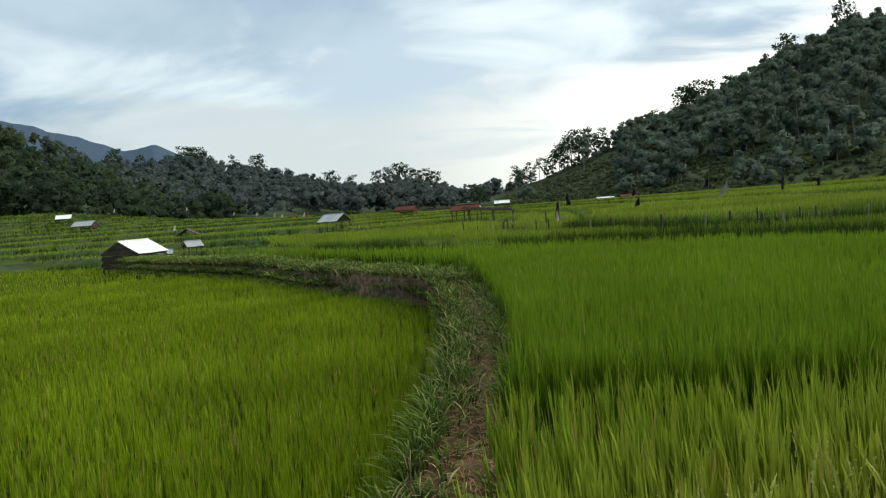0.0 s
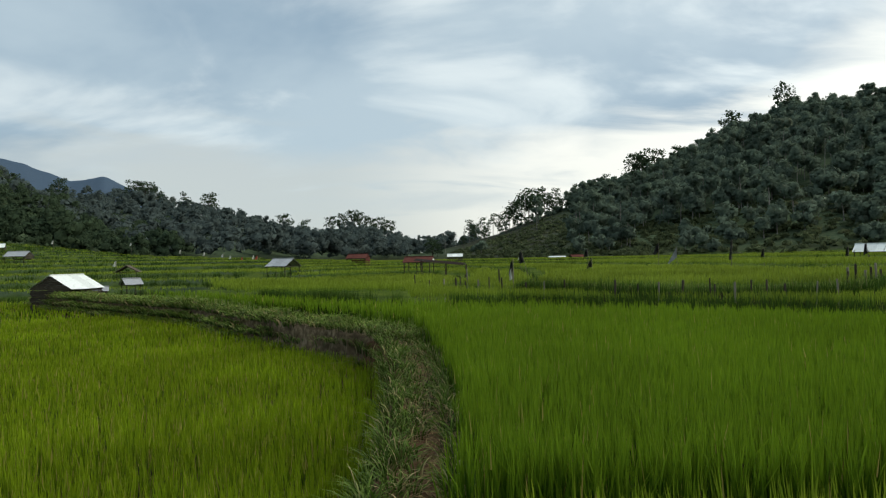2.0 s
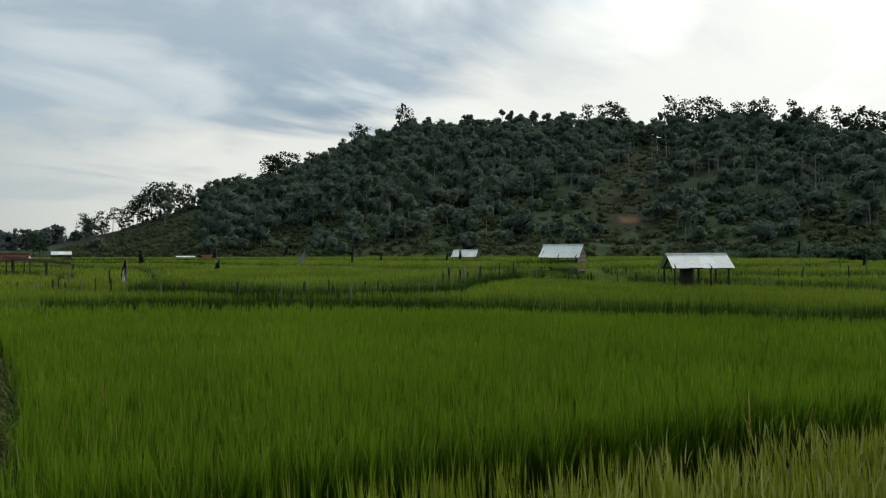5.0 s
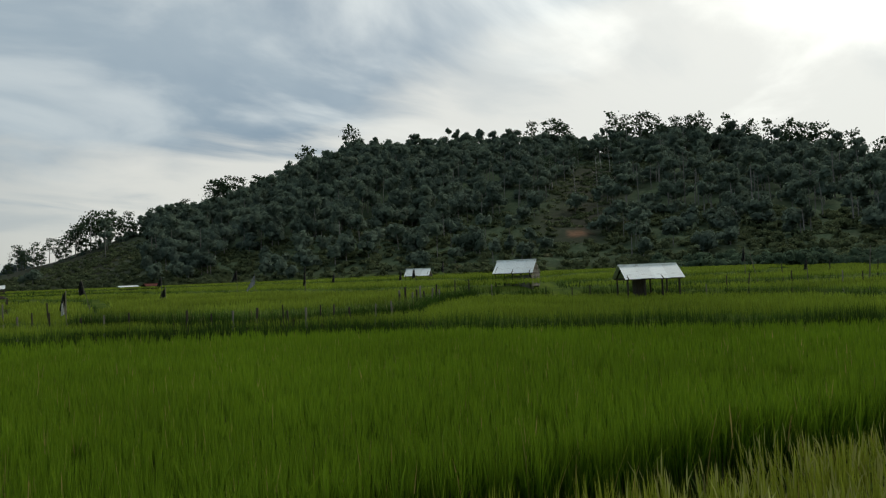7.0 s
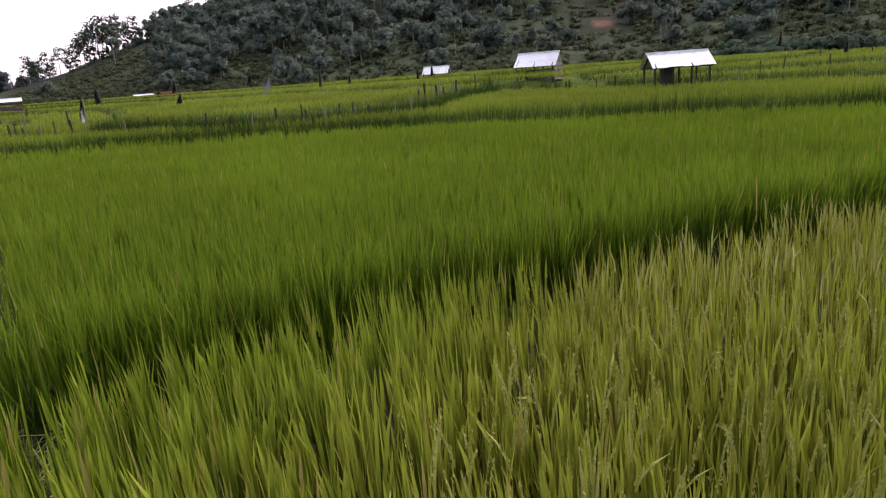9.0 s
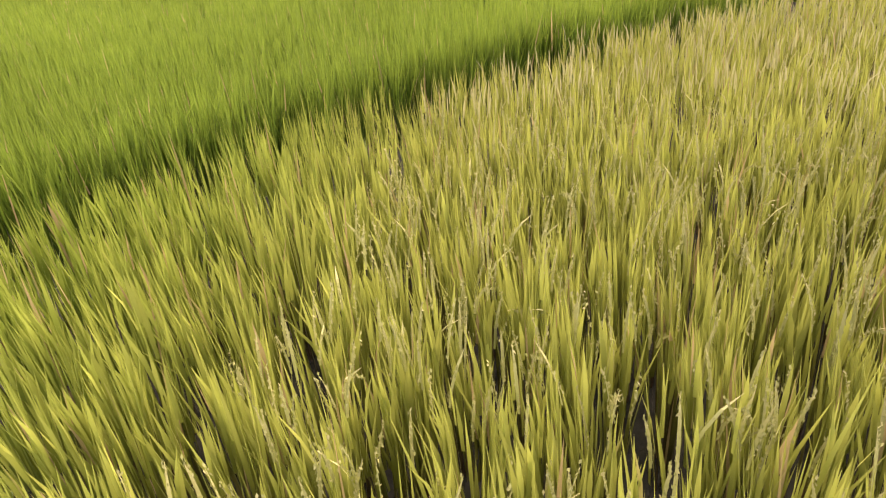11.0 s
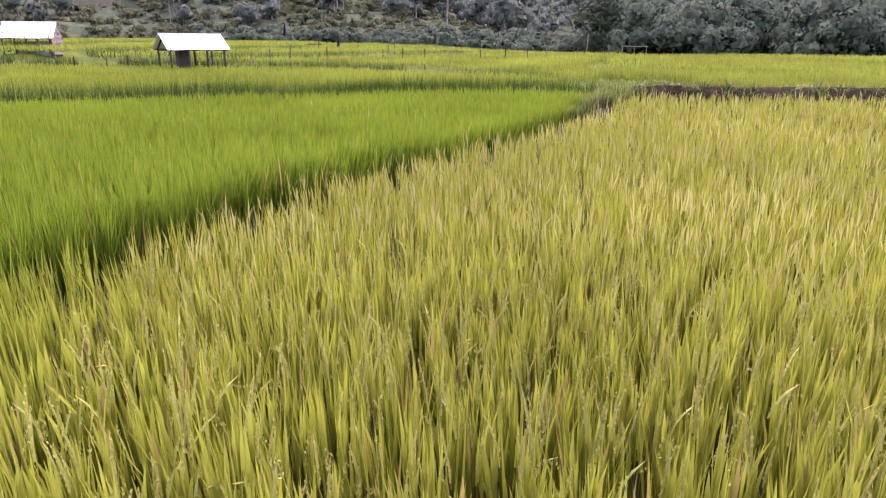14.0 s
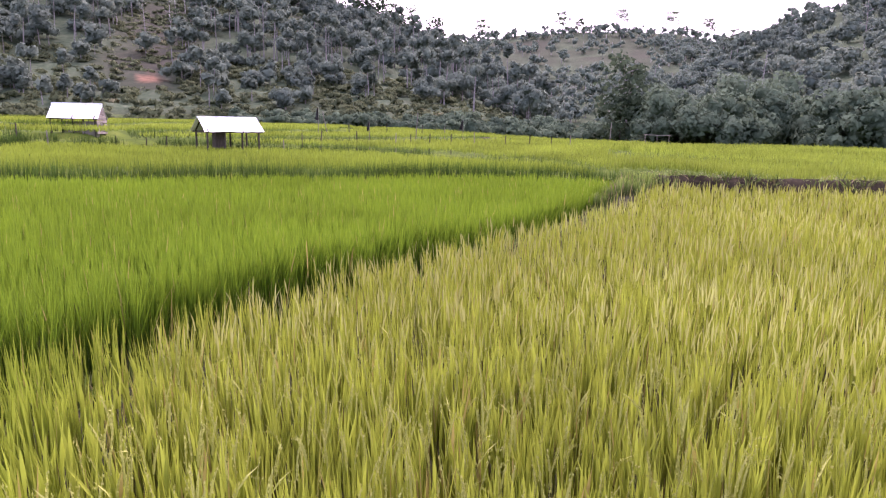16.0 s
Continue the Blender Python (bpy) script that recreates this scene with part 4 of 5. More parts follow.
    stuff("dike_weeds", join([tufts(p3[:, 0], p3[:, 1], z3, 7, 0.34, 0.02, 3, 0.1, 0.5, 0.5, droop=0.3), tufts(p[:, 0], p[:, 1], 0.62, 7, 0.3, 0.02, 3, 0.1, 0.5, 0.5, droop=0.3), tufts(p2[:, 0], p2[:, 1], 0.4, 8, 0.62, 0.025, 2, 0.1, 0.25, 0.4)]),
          BANK_GRASS, "low dark weeds on the far dikes", "weeds")


grasses()


def straw_litter():
    q, w = along_line([p for p in PATH_LINE if -7 < p[1] < 15.3], 0.006)
    side = np.stack([w[:, 1], -w[:, 0]], -1)
    n = len(q)
    p = q + side * RNG.normal(0.08, 0.12, n)[:, None]
    base = np.c_[p, np.full(n, 0.0) + RNG.uniform(-0.02, 0.03, n)]
    way = RNG.uniform(0, 2 * np.pi, n)
    length = RNG.uniform(0.08, 0.30, n)
    s = np.linspace(0, 1, 4)
    bend = RNG.normal(0, 0.35, n)
    ang = way[:, None] + bend[:, None] * s
    mid = base[:, None] + np.stack([np.sin(ang) * s * length[:, None], np.cos(ang) * s * length[:, None], 0.05 * np.sin(s * 3)[None] * RNG.uniform(0, 1, (n, 1))], -1)
    wide = RNG.uniform(0.003, 0.008, n)[:, None, None]
    nrm = np.stack([np.cos(ang), -np.sin(ang), RNG.normal(0, 0.3, (n, 4))], -1)
    co = np.stack([mid - nrm * wide * 0.5, mid + nrm * wide * 0.5], 2).reshape(-1, 3)
    one = np.array([0, 1, 3, 2, 2, 3, 5, 4, 4, 5, 7, 6])
    flat = (np.arange(n)[:, None] * 8 + one).ravel()
    stuff("straw_litter", (co, flat, np.full(3 * n, 4), np.tile(np.repeat(s, 2), n)), STRAW, "dry straw and dead leaves lying on the path", "straw")


straw_litter()

# ---- woods ----
ICO = bmesh.new()
bmesh.ops.create_icosphere(ICO, subdivisions=1, radius=1.0)
ICO_CO = np.array([v.co for v in ICO.verts])
ICO_F = np.array([[v.index for v in f.verts] for f in ICO.faces])
ICO.free()


def crowns(x, y, z, tall, wide, sprays, size, lobes=7, low=0.2, core=0.74, squat=0.9):
    """Crowns: leafy lobes heaped into a dome, each a shell of small sprays about a core darkened for inner shade."""
    n = len(x)
    unit = lambda v: v / np.linalg.norm(v, axis=-1, keepdims=True)
    lob = unit(RNG.normal(0, 1, (n, lobes, 3)) * (1, 1, 0.8) + (0, 0, 0.35)) * RNG.uniform(0.42, 0.74, (n, lobes, 1))
    rad = RNG.uniform(0.26, 0.42, (n, lobes))
    lob[:, 0], rad[:, 0] = 0.0, 0.52
    low = np.broadcast_to(low, (n,))
    half = (wide * 0.5)[:, None]
    high = np.minimum((tall * (1 - low) * 0.5)[:, None], half * squat)
    mid_z = (z + tall)[:, None] - high
    tone = np.clip(0.42 + 0.45 * rough(x / 38, y / 38, 47, 3) + RNG.normal(0, 0.15, n), 0, 1)
    place = lambda c: np.stack([x[:, None] + c[..., 0] * half, y[:, None] + c[..., 1] * half, mid_z + c[..., 2] * high], -1)
    # cores, their tone lowered for the shade inside the crown
    knob = RNG.uniform(0.7, 1.1, (n, lobes, len(ICO_CO), 1))
    c = (lob[:, :, None] + ICO_CO * knob * (rad * core)[..., None, None]).reshape(n, -1, 3)
    f = (np.arange(n * lobes)[:, None, None] * len(ICO_CO) + ICO_F).ravel()
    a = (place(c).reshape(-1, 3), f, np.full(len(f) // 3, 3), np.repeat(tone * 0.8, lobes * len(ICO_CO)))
    na = unit(np.tile(ICO_CO, (n * lobes, 1)) + 0.5 * c.reshape(-1, 3) + (0, 0, 0.7) + RNG.normal(0, 0.2, (n * lobes * len(ICO_CO), 3)))
    # sprays
    pick = RNG.integers(0, lobes, (n, sprays))
    at = np.take_along_axis(lob, pick[..., None], 1)
    d = unit(RNG.normal(0, 1, (n, sprays, 3)) + 1.3 * at + (0, 0, 0.25))
    c = at + d * np.take_along_axis(rad, pick, 1)[..., None] * RNG.uniform(0.72, 1.18, (n, sprays, 1))
    mid = place(c)
    nrm = unit(d + RNG.normal(0, 0.45, d.shape))
    u = unit(np.cross(nrm, RNG.normal(0, 1, d.shape)))
    v = np.cross(nrm, u)
    s = (size * RNG.uniform(0.5, 1.4, (n, sprays)))[..., None]
    p, q = RNG.uniform(0.6, 1.2, (2, n, sprays, 1))
    co = np.stack([mid + u * s * p, mid - u * s * 0.6 + v * s * q, mid - u * s * 0.5 - v * s * p], 2).reshape(-1, 3)
    m = n * sprays
    tb = np.repeat(np.clip(np.repeat(tone, sprays) + RNG.normal(0, 0.07, m), 0, 1), 3)
    soft = unit(0.5 * d + 0.35 * c + (0, 0, 0.55) + RNG.normal(0, 0.12, d.shape)).reshape(-1, 3)
    b = (co, np.arange(3 * m), np.full(m, 3), tb)
    return (*join([a, b]), np.concatenate([na, np.repeat(soft, 3, 0)]))


def trunks(x, y, z, tall, thick, lean=0.04, sides=4):
    n = len(x)
    a = np.arange(sides) * 2 * np.pi / sides
    rings = []
    bend = RNG.normal(0, lean, (n, 2))
    for s, w in ((-0.03, 1.0), (0.5, 0.75), (1.0, 0.4)):
        cx, cy = x + bend[:, 0] * tall * s ** 2, y + bend[:, 1] * tall * s ** 2
        rings.append(np.stack([cx[:, None] + np.cos(a) * (thick * w)[:, None], cy[:, None] + np.sin(a) * (thick * w)[:, None], np.repeat((z + tall * s)[:, None], sides, 1)], -1))
    co = np.stack(rings, 1).reshape(-1, 3)
    f = grid_faces(3, sides, True)
    flat = (np.arange(n)[:, None, None] * 3 * sides + f[None]).ravel()
    return co, flat, np.full(n * len(f), 4), np.zeros(len(co))


def scatter(az0, az1, r0, r1, gap, seed, keep):
    rng = np.random.default_rng(seed)
    area = radians(az1 - az0) * (r1 * r1 - r0 * r0) / 2
    n = int(area / gap ** 2)
    az, r = rng.uniform(az0, az1, n), np.sqrt(rng.uniform(r0 ** 2, r1 ** 2, n))
    x, y = O[0] + r * np.sin(np.radians(az)), O[1] + r * np.cos(np.radians(az))
    z = height(x, y)
    ok = keep(az, r, x, y, z) & (z > 1.0)
    return x[ok], y[ok], z[ok], rng


def woods():
    label = "dense dark green forest covering the hillside"
    u = lambda r, az, t: (r - np.interp(az, np.array(t)[:, 0], np.array(t)[:, 2])) / (np.interp(az, np.array(t)[:, 0], np.array(t)[:, 1]) - np.interp(az, np.array(t)[:, 0], np.array(t)[:, 2]))
    # right-hand hill
    k = lambda az, r, x, y, z: (u(r, az, HILL_RIGHT) > 0.05 + 0.22 * (rough(x / 30, y / 30, 48, 2) > 0.05)) & (u(r, az, HILL_RIGHT) < 1.06) & (RNG.uniform(0, 1, len(az)) > 0.97 * np.maximum(cleared(az, r), scar(az, r) > 0.3))
    x, y, z, g = scatter(6, 82, 140, 420, 6.9, 11, k)
    n = len(x)
    tall, wide = g.uniform(8.5, 14, n), g.uniform(7.5, 12.5, n)
    az, r = polar(x, y)
    grown = (g.uniform(0, 1, n) < 0.14) & (u(r, az, HILL_RIGHT) < 0.72)
    tall, wide = np.where(grown, tall * 1.5, tall), np.where(grown, wide * 0.75, wide)
    # Tall bare-stemmed trees stand along the cleared slopes.
    small = np.interp(u(r, az, HILL_RIGHT), [0.05, 0.34], [0.45, 1.0])
    tall, wide = tall * small, wide * small
    stem = g.uniform(0, 1, n) < np.where((az > 42) & (u(r, az, HILL_RIGHT) > 0.25) & (u(r, az, HILL_RIGHT) < 0.72), 0.42, 0.04)
    tall = np.where((az > 40) & ~stem & (u(r, az, HILL_RIGHT) > 0.2) & (u(r, az, HILL_RIGHT) < 0.8) & (g.uniform(0, 1, n) < 0.65), tall * 0.62, tall)
    tall, wide, low = np.where(stem, tall + 4.5, tall), np.where(stem, wide * 0.6, wide), np.where(stem, 0.6, 0.12)
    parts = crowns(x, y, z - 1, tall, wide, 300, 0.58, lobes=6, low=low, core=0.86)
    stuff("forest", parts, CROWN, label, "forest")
    stuff("forest_trunks", trunks(x, y, z - 1, tall * 0.8, np.where(stem, g.uniform(0.18, 0.28, n), g.uniform(0.14, 0.22, n))), BARK, "pale bare trunks standing in the hillside forest", "forest")
    # lower trees close the ridge
    k = lambda az, r, x, y, z: (u(r, az, HILL_RIGHT) > 0.84) & (u(r, az, HILL_RIGHT) < 1.03)
    x, y, z, g = scatter(6, 78, 250, 420, 6.2, 19, k)
    n = len(x)
    wide = g.uniform(5, 9, n) * np.interp(polar(x, y)[0], [6, 16, 20], [0.5, 0.7, 1])
    stuff("forest", crowns(x, y, z - 1, wide * g.uniform(0.7, 1.1, n), wide, 150, 0.5, lobes=5, low=0.0), CROWN, "low trees and bushes along the ridge", "forest")
    # scrub at the foot and on the cleared slope
    k = lambda az, r, x, y, z: (u(r, az, HILL_RIGHT) > 0.0) & (u(r, az, HILL_RIGHT) < 1.0) & ((u(r, az, HILL_RIGHT) < 0.36) | (u(r, az, HILL_RIGHT) > 0.86) | (cleared(az, r) > 0.3)) & (RNG.uniform(0, 1, len(az)) > 0.1 * cleared(az, r)) & ~((np.abs(az - 50.2) < 1.6) & (r > 192) & (r < 212))
    x, y, z, g = scatter(5, 80, 138, 400, 3.3, 12, k)
    n = len(x)
    stuff("scrub", crowns(x, y, z - 0.6, g.uniform(1.0, 3.0, n) * np.where(cleared(*polar(x, y)) > 0.3, 0.75, 1), g.uniform(3.0, 6.4, n), 40, 0.5, lobes=2, low=0.0), CROWN_LIGHT, "low green scrub at the foot of the hill", "scrub")
    # left-hand hills
    k = lambda az, r, x, y, z: (u(r, az, HILL_LEFT) > 0.0) & (u(r, az, HILL_LEFT) < 1.05)
    x, y, z, g = scatter(-50, -17, 165, 355, 7.0, 13, k)
    n = len(x)
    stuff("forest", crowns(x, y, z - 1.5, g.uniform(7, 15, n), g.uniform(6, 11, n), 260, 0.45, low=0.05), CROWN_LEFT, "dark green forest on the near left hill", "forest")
    k = lambda az, r, x, y, z: (u(r, az, HILL_MID) > 0.05) & (u(r, az, HILL_MID) < 1.05)
    x, y, z, g = scatter(-30, -1, 240, 560, 9.5, 14, k)
    n = len(x)
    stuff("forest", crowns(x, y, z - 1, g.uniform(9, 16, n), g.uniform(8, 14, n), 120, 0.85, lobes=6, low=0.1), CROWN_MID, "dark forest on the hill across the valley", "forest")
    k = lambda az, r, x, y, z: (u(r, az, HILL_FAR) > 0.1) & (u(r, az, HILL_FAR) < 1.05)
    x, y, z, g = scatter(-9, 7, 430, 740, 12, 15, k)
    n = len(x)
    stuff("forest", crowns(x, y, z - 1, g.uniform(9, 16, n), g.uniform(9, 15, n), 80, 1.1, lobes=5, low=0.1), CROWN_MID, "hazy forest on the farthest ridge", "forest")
    # side valley and spur
    k = lambda az, r, x, y, z: (RNG.uniform(0, 1, len(az)) < np.where(r > 430, np.where(r > 690, 0.6, np.where((az > 78) & (az < 90) & (r > 490), 0.16, 0.55 + 0.35 * (rough(x / 50, y / 50, 44, 2) > 0.0))), 0.9))
    x, y, z, g = scatter(70, 97, 290, 760, 10, 16, k)
    n = len(x)
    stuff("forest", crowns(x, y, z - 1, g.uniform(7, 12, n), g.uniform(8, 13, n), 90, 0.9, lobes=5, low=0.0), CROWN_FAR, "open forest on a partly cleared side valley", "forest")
    stuff("forest_trunks", trunks(x, y, z - 1, g.uniform(6, 11, n), g.uniform(0.18, 0.3, n)), BARK, "pale trunks standing on the cleared side valley", "forest")
    k = lambda az, r, x, y, z: (u(r, az, HILL_SPUR) > 0.0) & (u(r, az, HILL_SPUR) < 1.05)
    x, y, z, g = scatter(88, 118, 130, 430, 8.5, 17, k)
    n = len(x)
    stuff("forest", crowns(x, y, z - 1, g.uniform(5, 13, n), g.uniform(6, 11, n), 220, 0.5, low=0.05), CROWN, "bushy forest on the right-hand spur", "forest")


woods()


def thicket():
    """The belt of bushes and small trees where the terraces end."""
    rng = np.random.default_rng(21)
    n = 240
    az = rng.uniform(56, 118, n)
    r = np.interp(az, [56, 65, 75, 83, 92, 118], [128, 118, 105, 95, 84, 80]) + rng.uniform(0, 34, n)
    x, y = O[0] + r * np.sin(np.radians(az)), O[1] + r * np.cos(np.radians(az))
    z = height(x, y)
    tall = np.interp(az, [56, 66, 78, 84, 90, 98, 108], [2.5, 3.5, 4.0, 4.0, 7.0, 8.5, 8.0]) * rng.uniform(0.55, 1.15, n) * (1 + 0.45 * rough(az / 2.2, r / 9, 91, 2))
    stuff("thicket", crowns(x, y, z - 0.8, tall, tall * rng.uniform(0.8, 1.2, n) + 1.5, 850, 0.31, lobes=12, low=0.0, squat=1.1, core=0.68), CROWN_NEAR, "dense dark thicket at the end of the terraces", "thicket")


thicket()


def part(name, data, mat, parent, label="", at=None):
    """One mesh object under a thing or a part; data is a bmesh or arrays."""
    if isinstance(data, bmesh.types.BMesh):
        me = bpy.data.meshes.new(name)
        data.to_mesh(me)
        data.free()
        me.materials.append(mat)
        ob = new(name, me)
    else:
        co, flat, counts, al = data
        ob = mesh_np(name, co, flat, counts, mat, False, along=al)
    ob.parent = parent
    if at is not None:
        ob.matrix_basis = at
    if label:
        ob["label"] = label
    return ob


def tube(points, widths, sides=6):
    """One bent, tapering limb."""
    p = np.array(points, float)
    a = np.arange(sides) * 2 * np.pi / sides
    co = []
    for i, w in enumerate(widths):
        d = p[min(i + 1, len(p) - 1)] - p[max(i - 1, 0)]
        d /= np.linalg.norm(d)
        u = np.cross(d, (1.0, 0.1, 0.0) if abs(d[2]) > 0.8 else (0.1, 0.2, 1.0))
        u /= np.linalg.norm(u)
        co.append(p[i] + (np.cos(a)[:, None] * u + np.sin(a)[:, None] * np.cross(d, u)) * w)
    f = grid_faces(len(p), sides, True)
    return np.concatenate(co), f.ravel(), np.full(len(f), 4), np.zeros(len(p) * sides)


def rods(segs, sides=5):
    return join([tube((p0, p1), (w0, w1), sides) for p0, p1, w0, w1 in segs])


def tree_kind(name, label, tall, seed, limb_count, start, spread, clumps, size, bark, leaves=CROWN_LEFT, thick=0.28):
    """A single tree: bent trunk, limbs, and clumps of leaves about the ends of the limbs."""
    rng = np.random.default_rng(seed)
    root = new(name)
    tagged(root, label, "tree", "trees on the ridge")
    b = rng.normal(0, 0.035, 2)
    bent = lambda s: np.array((b[0] * tall * s * s, b[1] * tall * s * s, tall * s))
    steps = (-0.05, 0.0, 0.2, 0.45, 0.7, 0.88, 1.0)
    part("trunk", tube([bent(s) for s in steps], [thick * w for w in (1.3, 1.0, 0.82, 0.68, 0.48, 0.26, 0.08)], 7), bark, root)
    ends = []
    for i in range(limb_count):
        s = start + (0.95 - start) * (i + rng.uniform(0, 0.8)) / limb_count
        p0, a = bent(s), i * 2.4 + rng.uniform(-0.5, 0.5)
        ln = tall * spread * rng.uniform(0.6, 1.0) * (1.3 - 0.7 * s)
        p1 = p0 + ln * 0.5 * np.array((math.cos(a), math.sin(a), rng.uniform(0.15, 0.7)))
        p2 = p1 + ln * 0.5 * np.array((math.cos(a + 0.4), math.sin(a + 0.4), rng.uniform(0.3, 1.0)))
        part("limb", tube((p0, p1, p2), (thick * 0.36, thick * 0.24, thick * 0.07), 5), bark, root)
        ends += [p1 * 0.5 + p2 * 0.5, p2, p2]
    if clumps:
        ends = np.array(ends + [bent(0.97), bent(1.0)])
        c = ends[rng.integers(0, len(ends), clumps)] + rng.normal(0, 1, (clumps, 3)) * tall * 0.05 * np.array((1.2, 1.2, 0.7))
        nrm = rng.normal(0, 1, (clumps, 3)) + (0, 0, 0.8)
        nrm /= np.linalg.norm(nrm, axis=1, keepdims=True)
        u = np.cross(nrm, rng.normal(0, 1, (clumps, 3)))
        u /= np.linalg.norm(u, axis=1, keepdims=True)
        v = np.cross(nrm, u)
        s = size * rng.uniform(0.5, 1.3, (clumps, 1))
        co = np.stack([c + u * s, c + v * s * 0.8, c - u * s * 0.9, c - v * s], 1).reshape(-1, 3)
        part("crown", (co, np.arange(4 * clumps), np.full(clumps, 4), np.repeat(np.clip(rng.normal(0.4, 0.15, clumps), 0, 1), 4)), leaves, root)
    return root


def single_trees():
    rng = np.random.default_rng(5)
    kinds = [
        tree_kind("tree", "tall slender forest tree with an open layered crown", 17, 101, 13, 0.34, 0.30, 560, 0.52, BARK),
        tree_kind("tree", "tall forest tree with a broad flat crown", 18, 102, 13, 0.36, 0.34, 600, 0.54, BARK_DARK),
        tree_kind("tree", "thin tall tree with a sparse small crown", 16, 103, 9, 0.45, 0.2, 240, 0.5, BARK),
        tree_kind("tree", "dark bushy round-topped tree", 13, 104, 11, 0.2, 0.36, 520, 0.56, BARK_DARK),
        tree_kind("dead_tree", "bare dead tree with a few broken limbs", 15, 105, 8, 0.45, 0.22, 0, 0.5, BARK, thick=0.2),
    ]
    used = set()

    def put(kind, az, r, scale):
        x, y = spot(az, r)
        m = pose(x, y, float(height(x, y)) - 1.6, 0, 0, rng.uniform(0, 360)) @ Matrix.Scale(scale, 4)
        if kind in used:
            ob = copy_thing(kinds[kind], m)
            ob.scale = (scale, scale, scale)
        else:
            used.add(kind)
            kinds[kind].matrix_basis = m

    ridge = lambda t, az: float(np.interp(az, np.array(t)[:, 0], np.array(t)[:, 1]))
    # open line of trees on the bare tail of the right-hand hill
    for az, kind, s in ((5.3, 4, 0.8), (6.1, 4, 0.95), (6.5, 2, 1.0), (7.5, 2, 0.95), (7.0, 2, 0.75), (8.0, 2, 0.7), (8.5, 2, 0.95), (8.9, 4, 0.9), (9.2, 2, 0.8), (9.6, 2, 1.05), (9.9, 2, 0.9), (10.2, 2, 1.2), (10.6, 0, 0.95), (10.9, 2, 1.3), (11.2, 2, 1.45), (11.5, 2, 1.2), (11.8, 0, 1.0), (12.2, 2, 1.25), (12.6, 2, 1.0), (12.9, 2, 1.15), (13.3, 2, 0.9), (13.8, 2, 1.0), (14.2, 3, 0.75), (15.4, 2, 0.9), (16.6, 3, 0.8), (18.0, 2, 0.85)):
        put(kind, az, ridge(HILL_RIGHT, az) - rng.uniform(0, 25), s)
    for i in range(16):
        az = 6 + 0.72 * i + rng.uniform(-0.3, 0.3)
        put(3, az, ridge(HILL_RIGHT, az) - rng.uniform(0, 30), rng.uniform(0.42, 0.72))
    put(4, 4.4, 400, 0.7), put(3, 3.3, 380, 0.9), put(3, 3.7, 385, 0.7)
    # standing out of the ridge
    for az, kind, s in ((20.3, 1, 1.2), (20.9, 0, 1.2), (21.8, 1, 1.1), (23.8, 3, 1.1), (27.6, 1, 1.0), (31.4, 0, 1.15), (46.8, 2, 1.15), (48.6, 1, 1.1), (49.5, 0, 1.1), (53.0, 4, 1.35), (53.7, 2, 1.4), (54.6, 2, 1.25), (55.7, 0, 1.25), (57.0, 2, 1.2), (58.4, 2, 1.1), (59.6, 0, 1.0), (60.6, 2, 1.15), (62.5, 2, 1.2), (63.8, 0, 0.95), (65.4, 2, 1.25), (66.5, 0, 1.15), (67.5, 1, 1.1), (68.6, 2, 1.3), (69.6, 0, 1.1), (70.8, 2, 1.2)):
        put(kind, az, ridge(HILL_RIGHT, az) - rng.uniform(0, 12), s)
    for az, kind in ((-28.5, 1), (-25.6, 0), (-20.4, 1), (-19.6, 1), (-18.9, 0), (-16.7, 2), (-15, 1), (-9, 1), (-7.6, 0)):
        put(kind, az, ridge(HILL_MID, az) - 8, 1.1)
    for az, kind in ((-5.1, 1), (-4.2, 0), (-3.5, 1), (-2.8, 1), (-2.0, 0), (-1.2, 1), (-0.4, 1)):
        put(kind, az, ridge(HILL_FAR, az) - 6, 1.3)
    # dead and bare stems on the cleared slope and along the side valley
    for i in range(26):
        az = rng.uniform(47, 60)
        put(4 if i % 3 else 2, az, ridge(HILL_RIGHT, az) - rng.uniform(15, 130), rng.uniform(0.6, 1.0))
    for az, r, kind, s in ((88.5, 96, 0, 0.78), (88.0, 93, 3, 0.62), (89.1, 94, 3, 0.58), (89.7, 97, 3, 0.5), (98.2, 230, 4, 1.1), (104.5, 260, 4, 1.2), (76.5, 725, 1, 1.3), (83.0, 725, 1, 1.3), (84.4, 725, 3, 1.2), (87.5, 725, 1, 1.4), (91.5, 725, 1, 1.3), (94.0, 720, 1, 1.3), (74.2, 380, 0, 1.2), (72.5, 370, 0, 1.3), (95.8, 430, 2, 1.0)):
        put(kind, az, r, s)


single_trees()

# ---- huts ----
def box(bm, x0, x1, y0, y1, z0, z1, m=None):
    """A box with slightly chamfered long edges."""
    r = bmesh.ops.create_cube(bm, size=1.0)
    bmesh.ops.scale(bm, vec=(x1 - x0, y1 - y0, z1 - z0), verts=r["verts"])
    bmesh.ops.translate(bm, vec=((x0 + x1) / 2, (y0 + y1) / 2, (z0 + z1) / 2), verts=r["verts"])
    if m is not None:
        bmesh.ops.transform(bm, matrix=m, verts=r["verts"])
    return r["verts"]


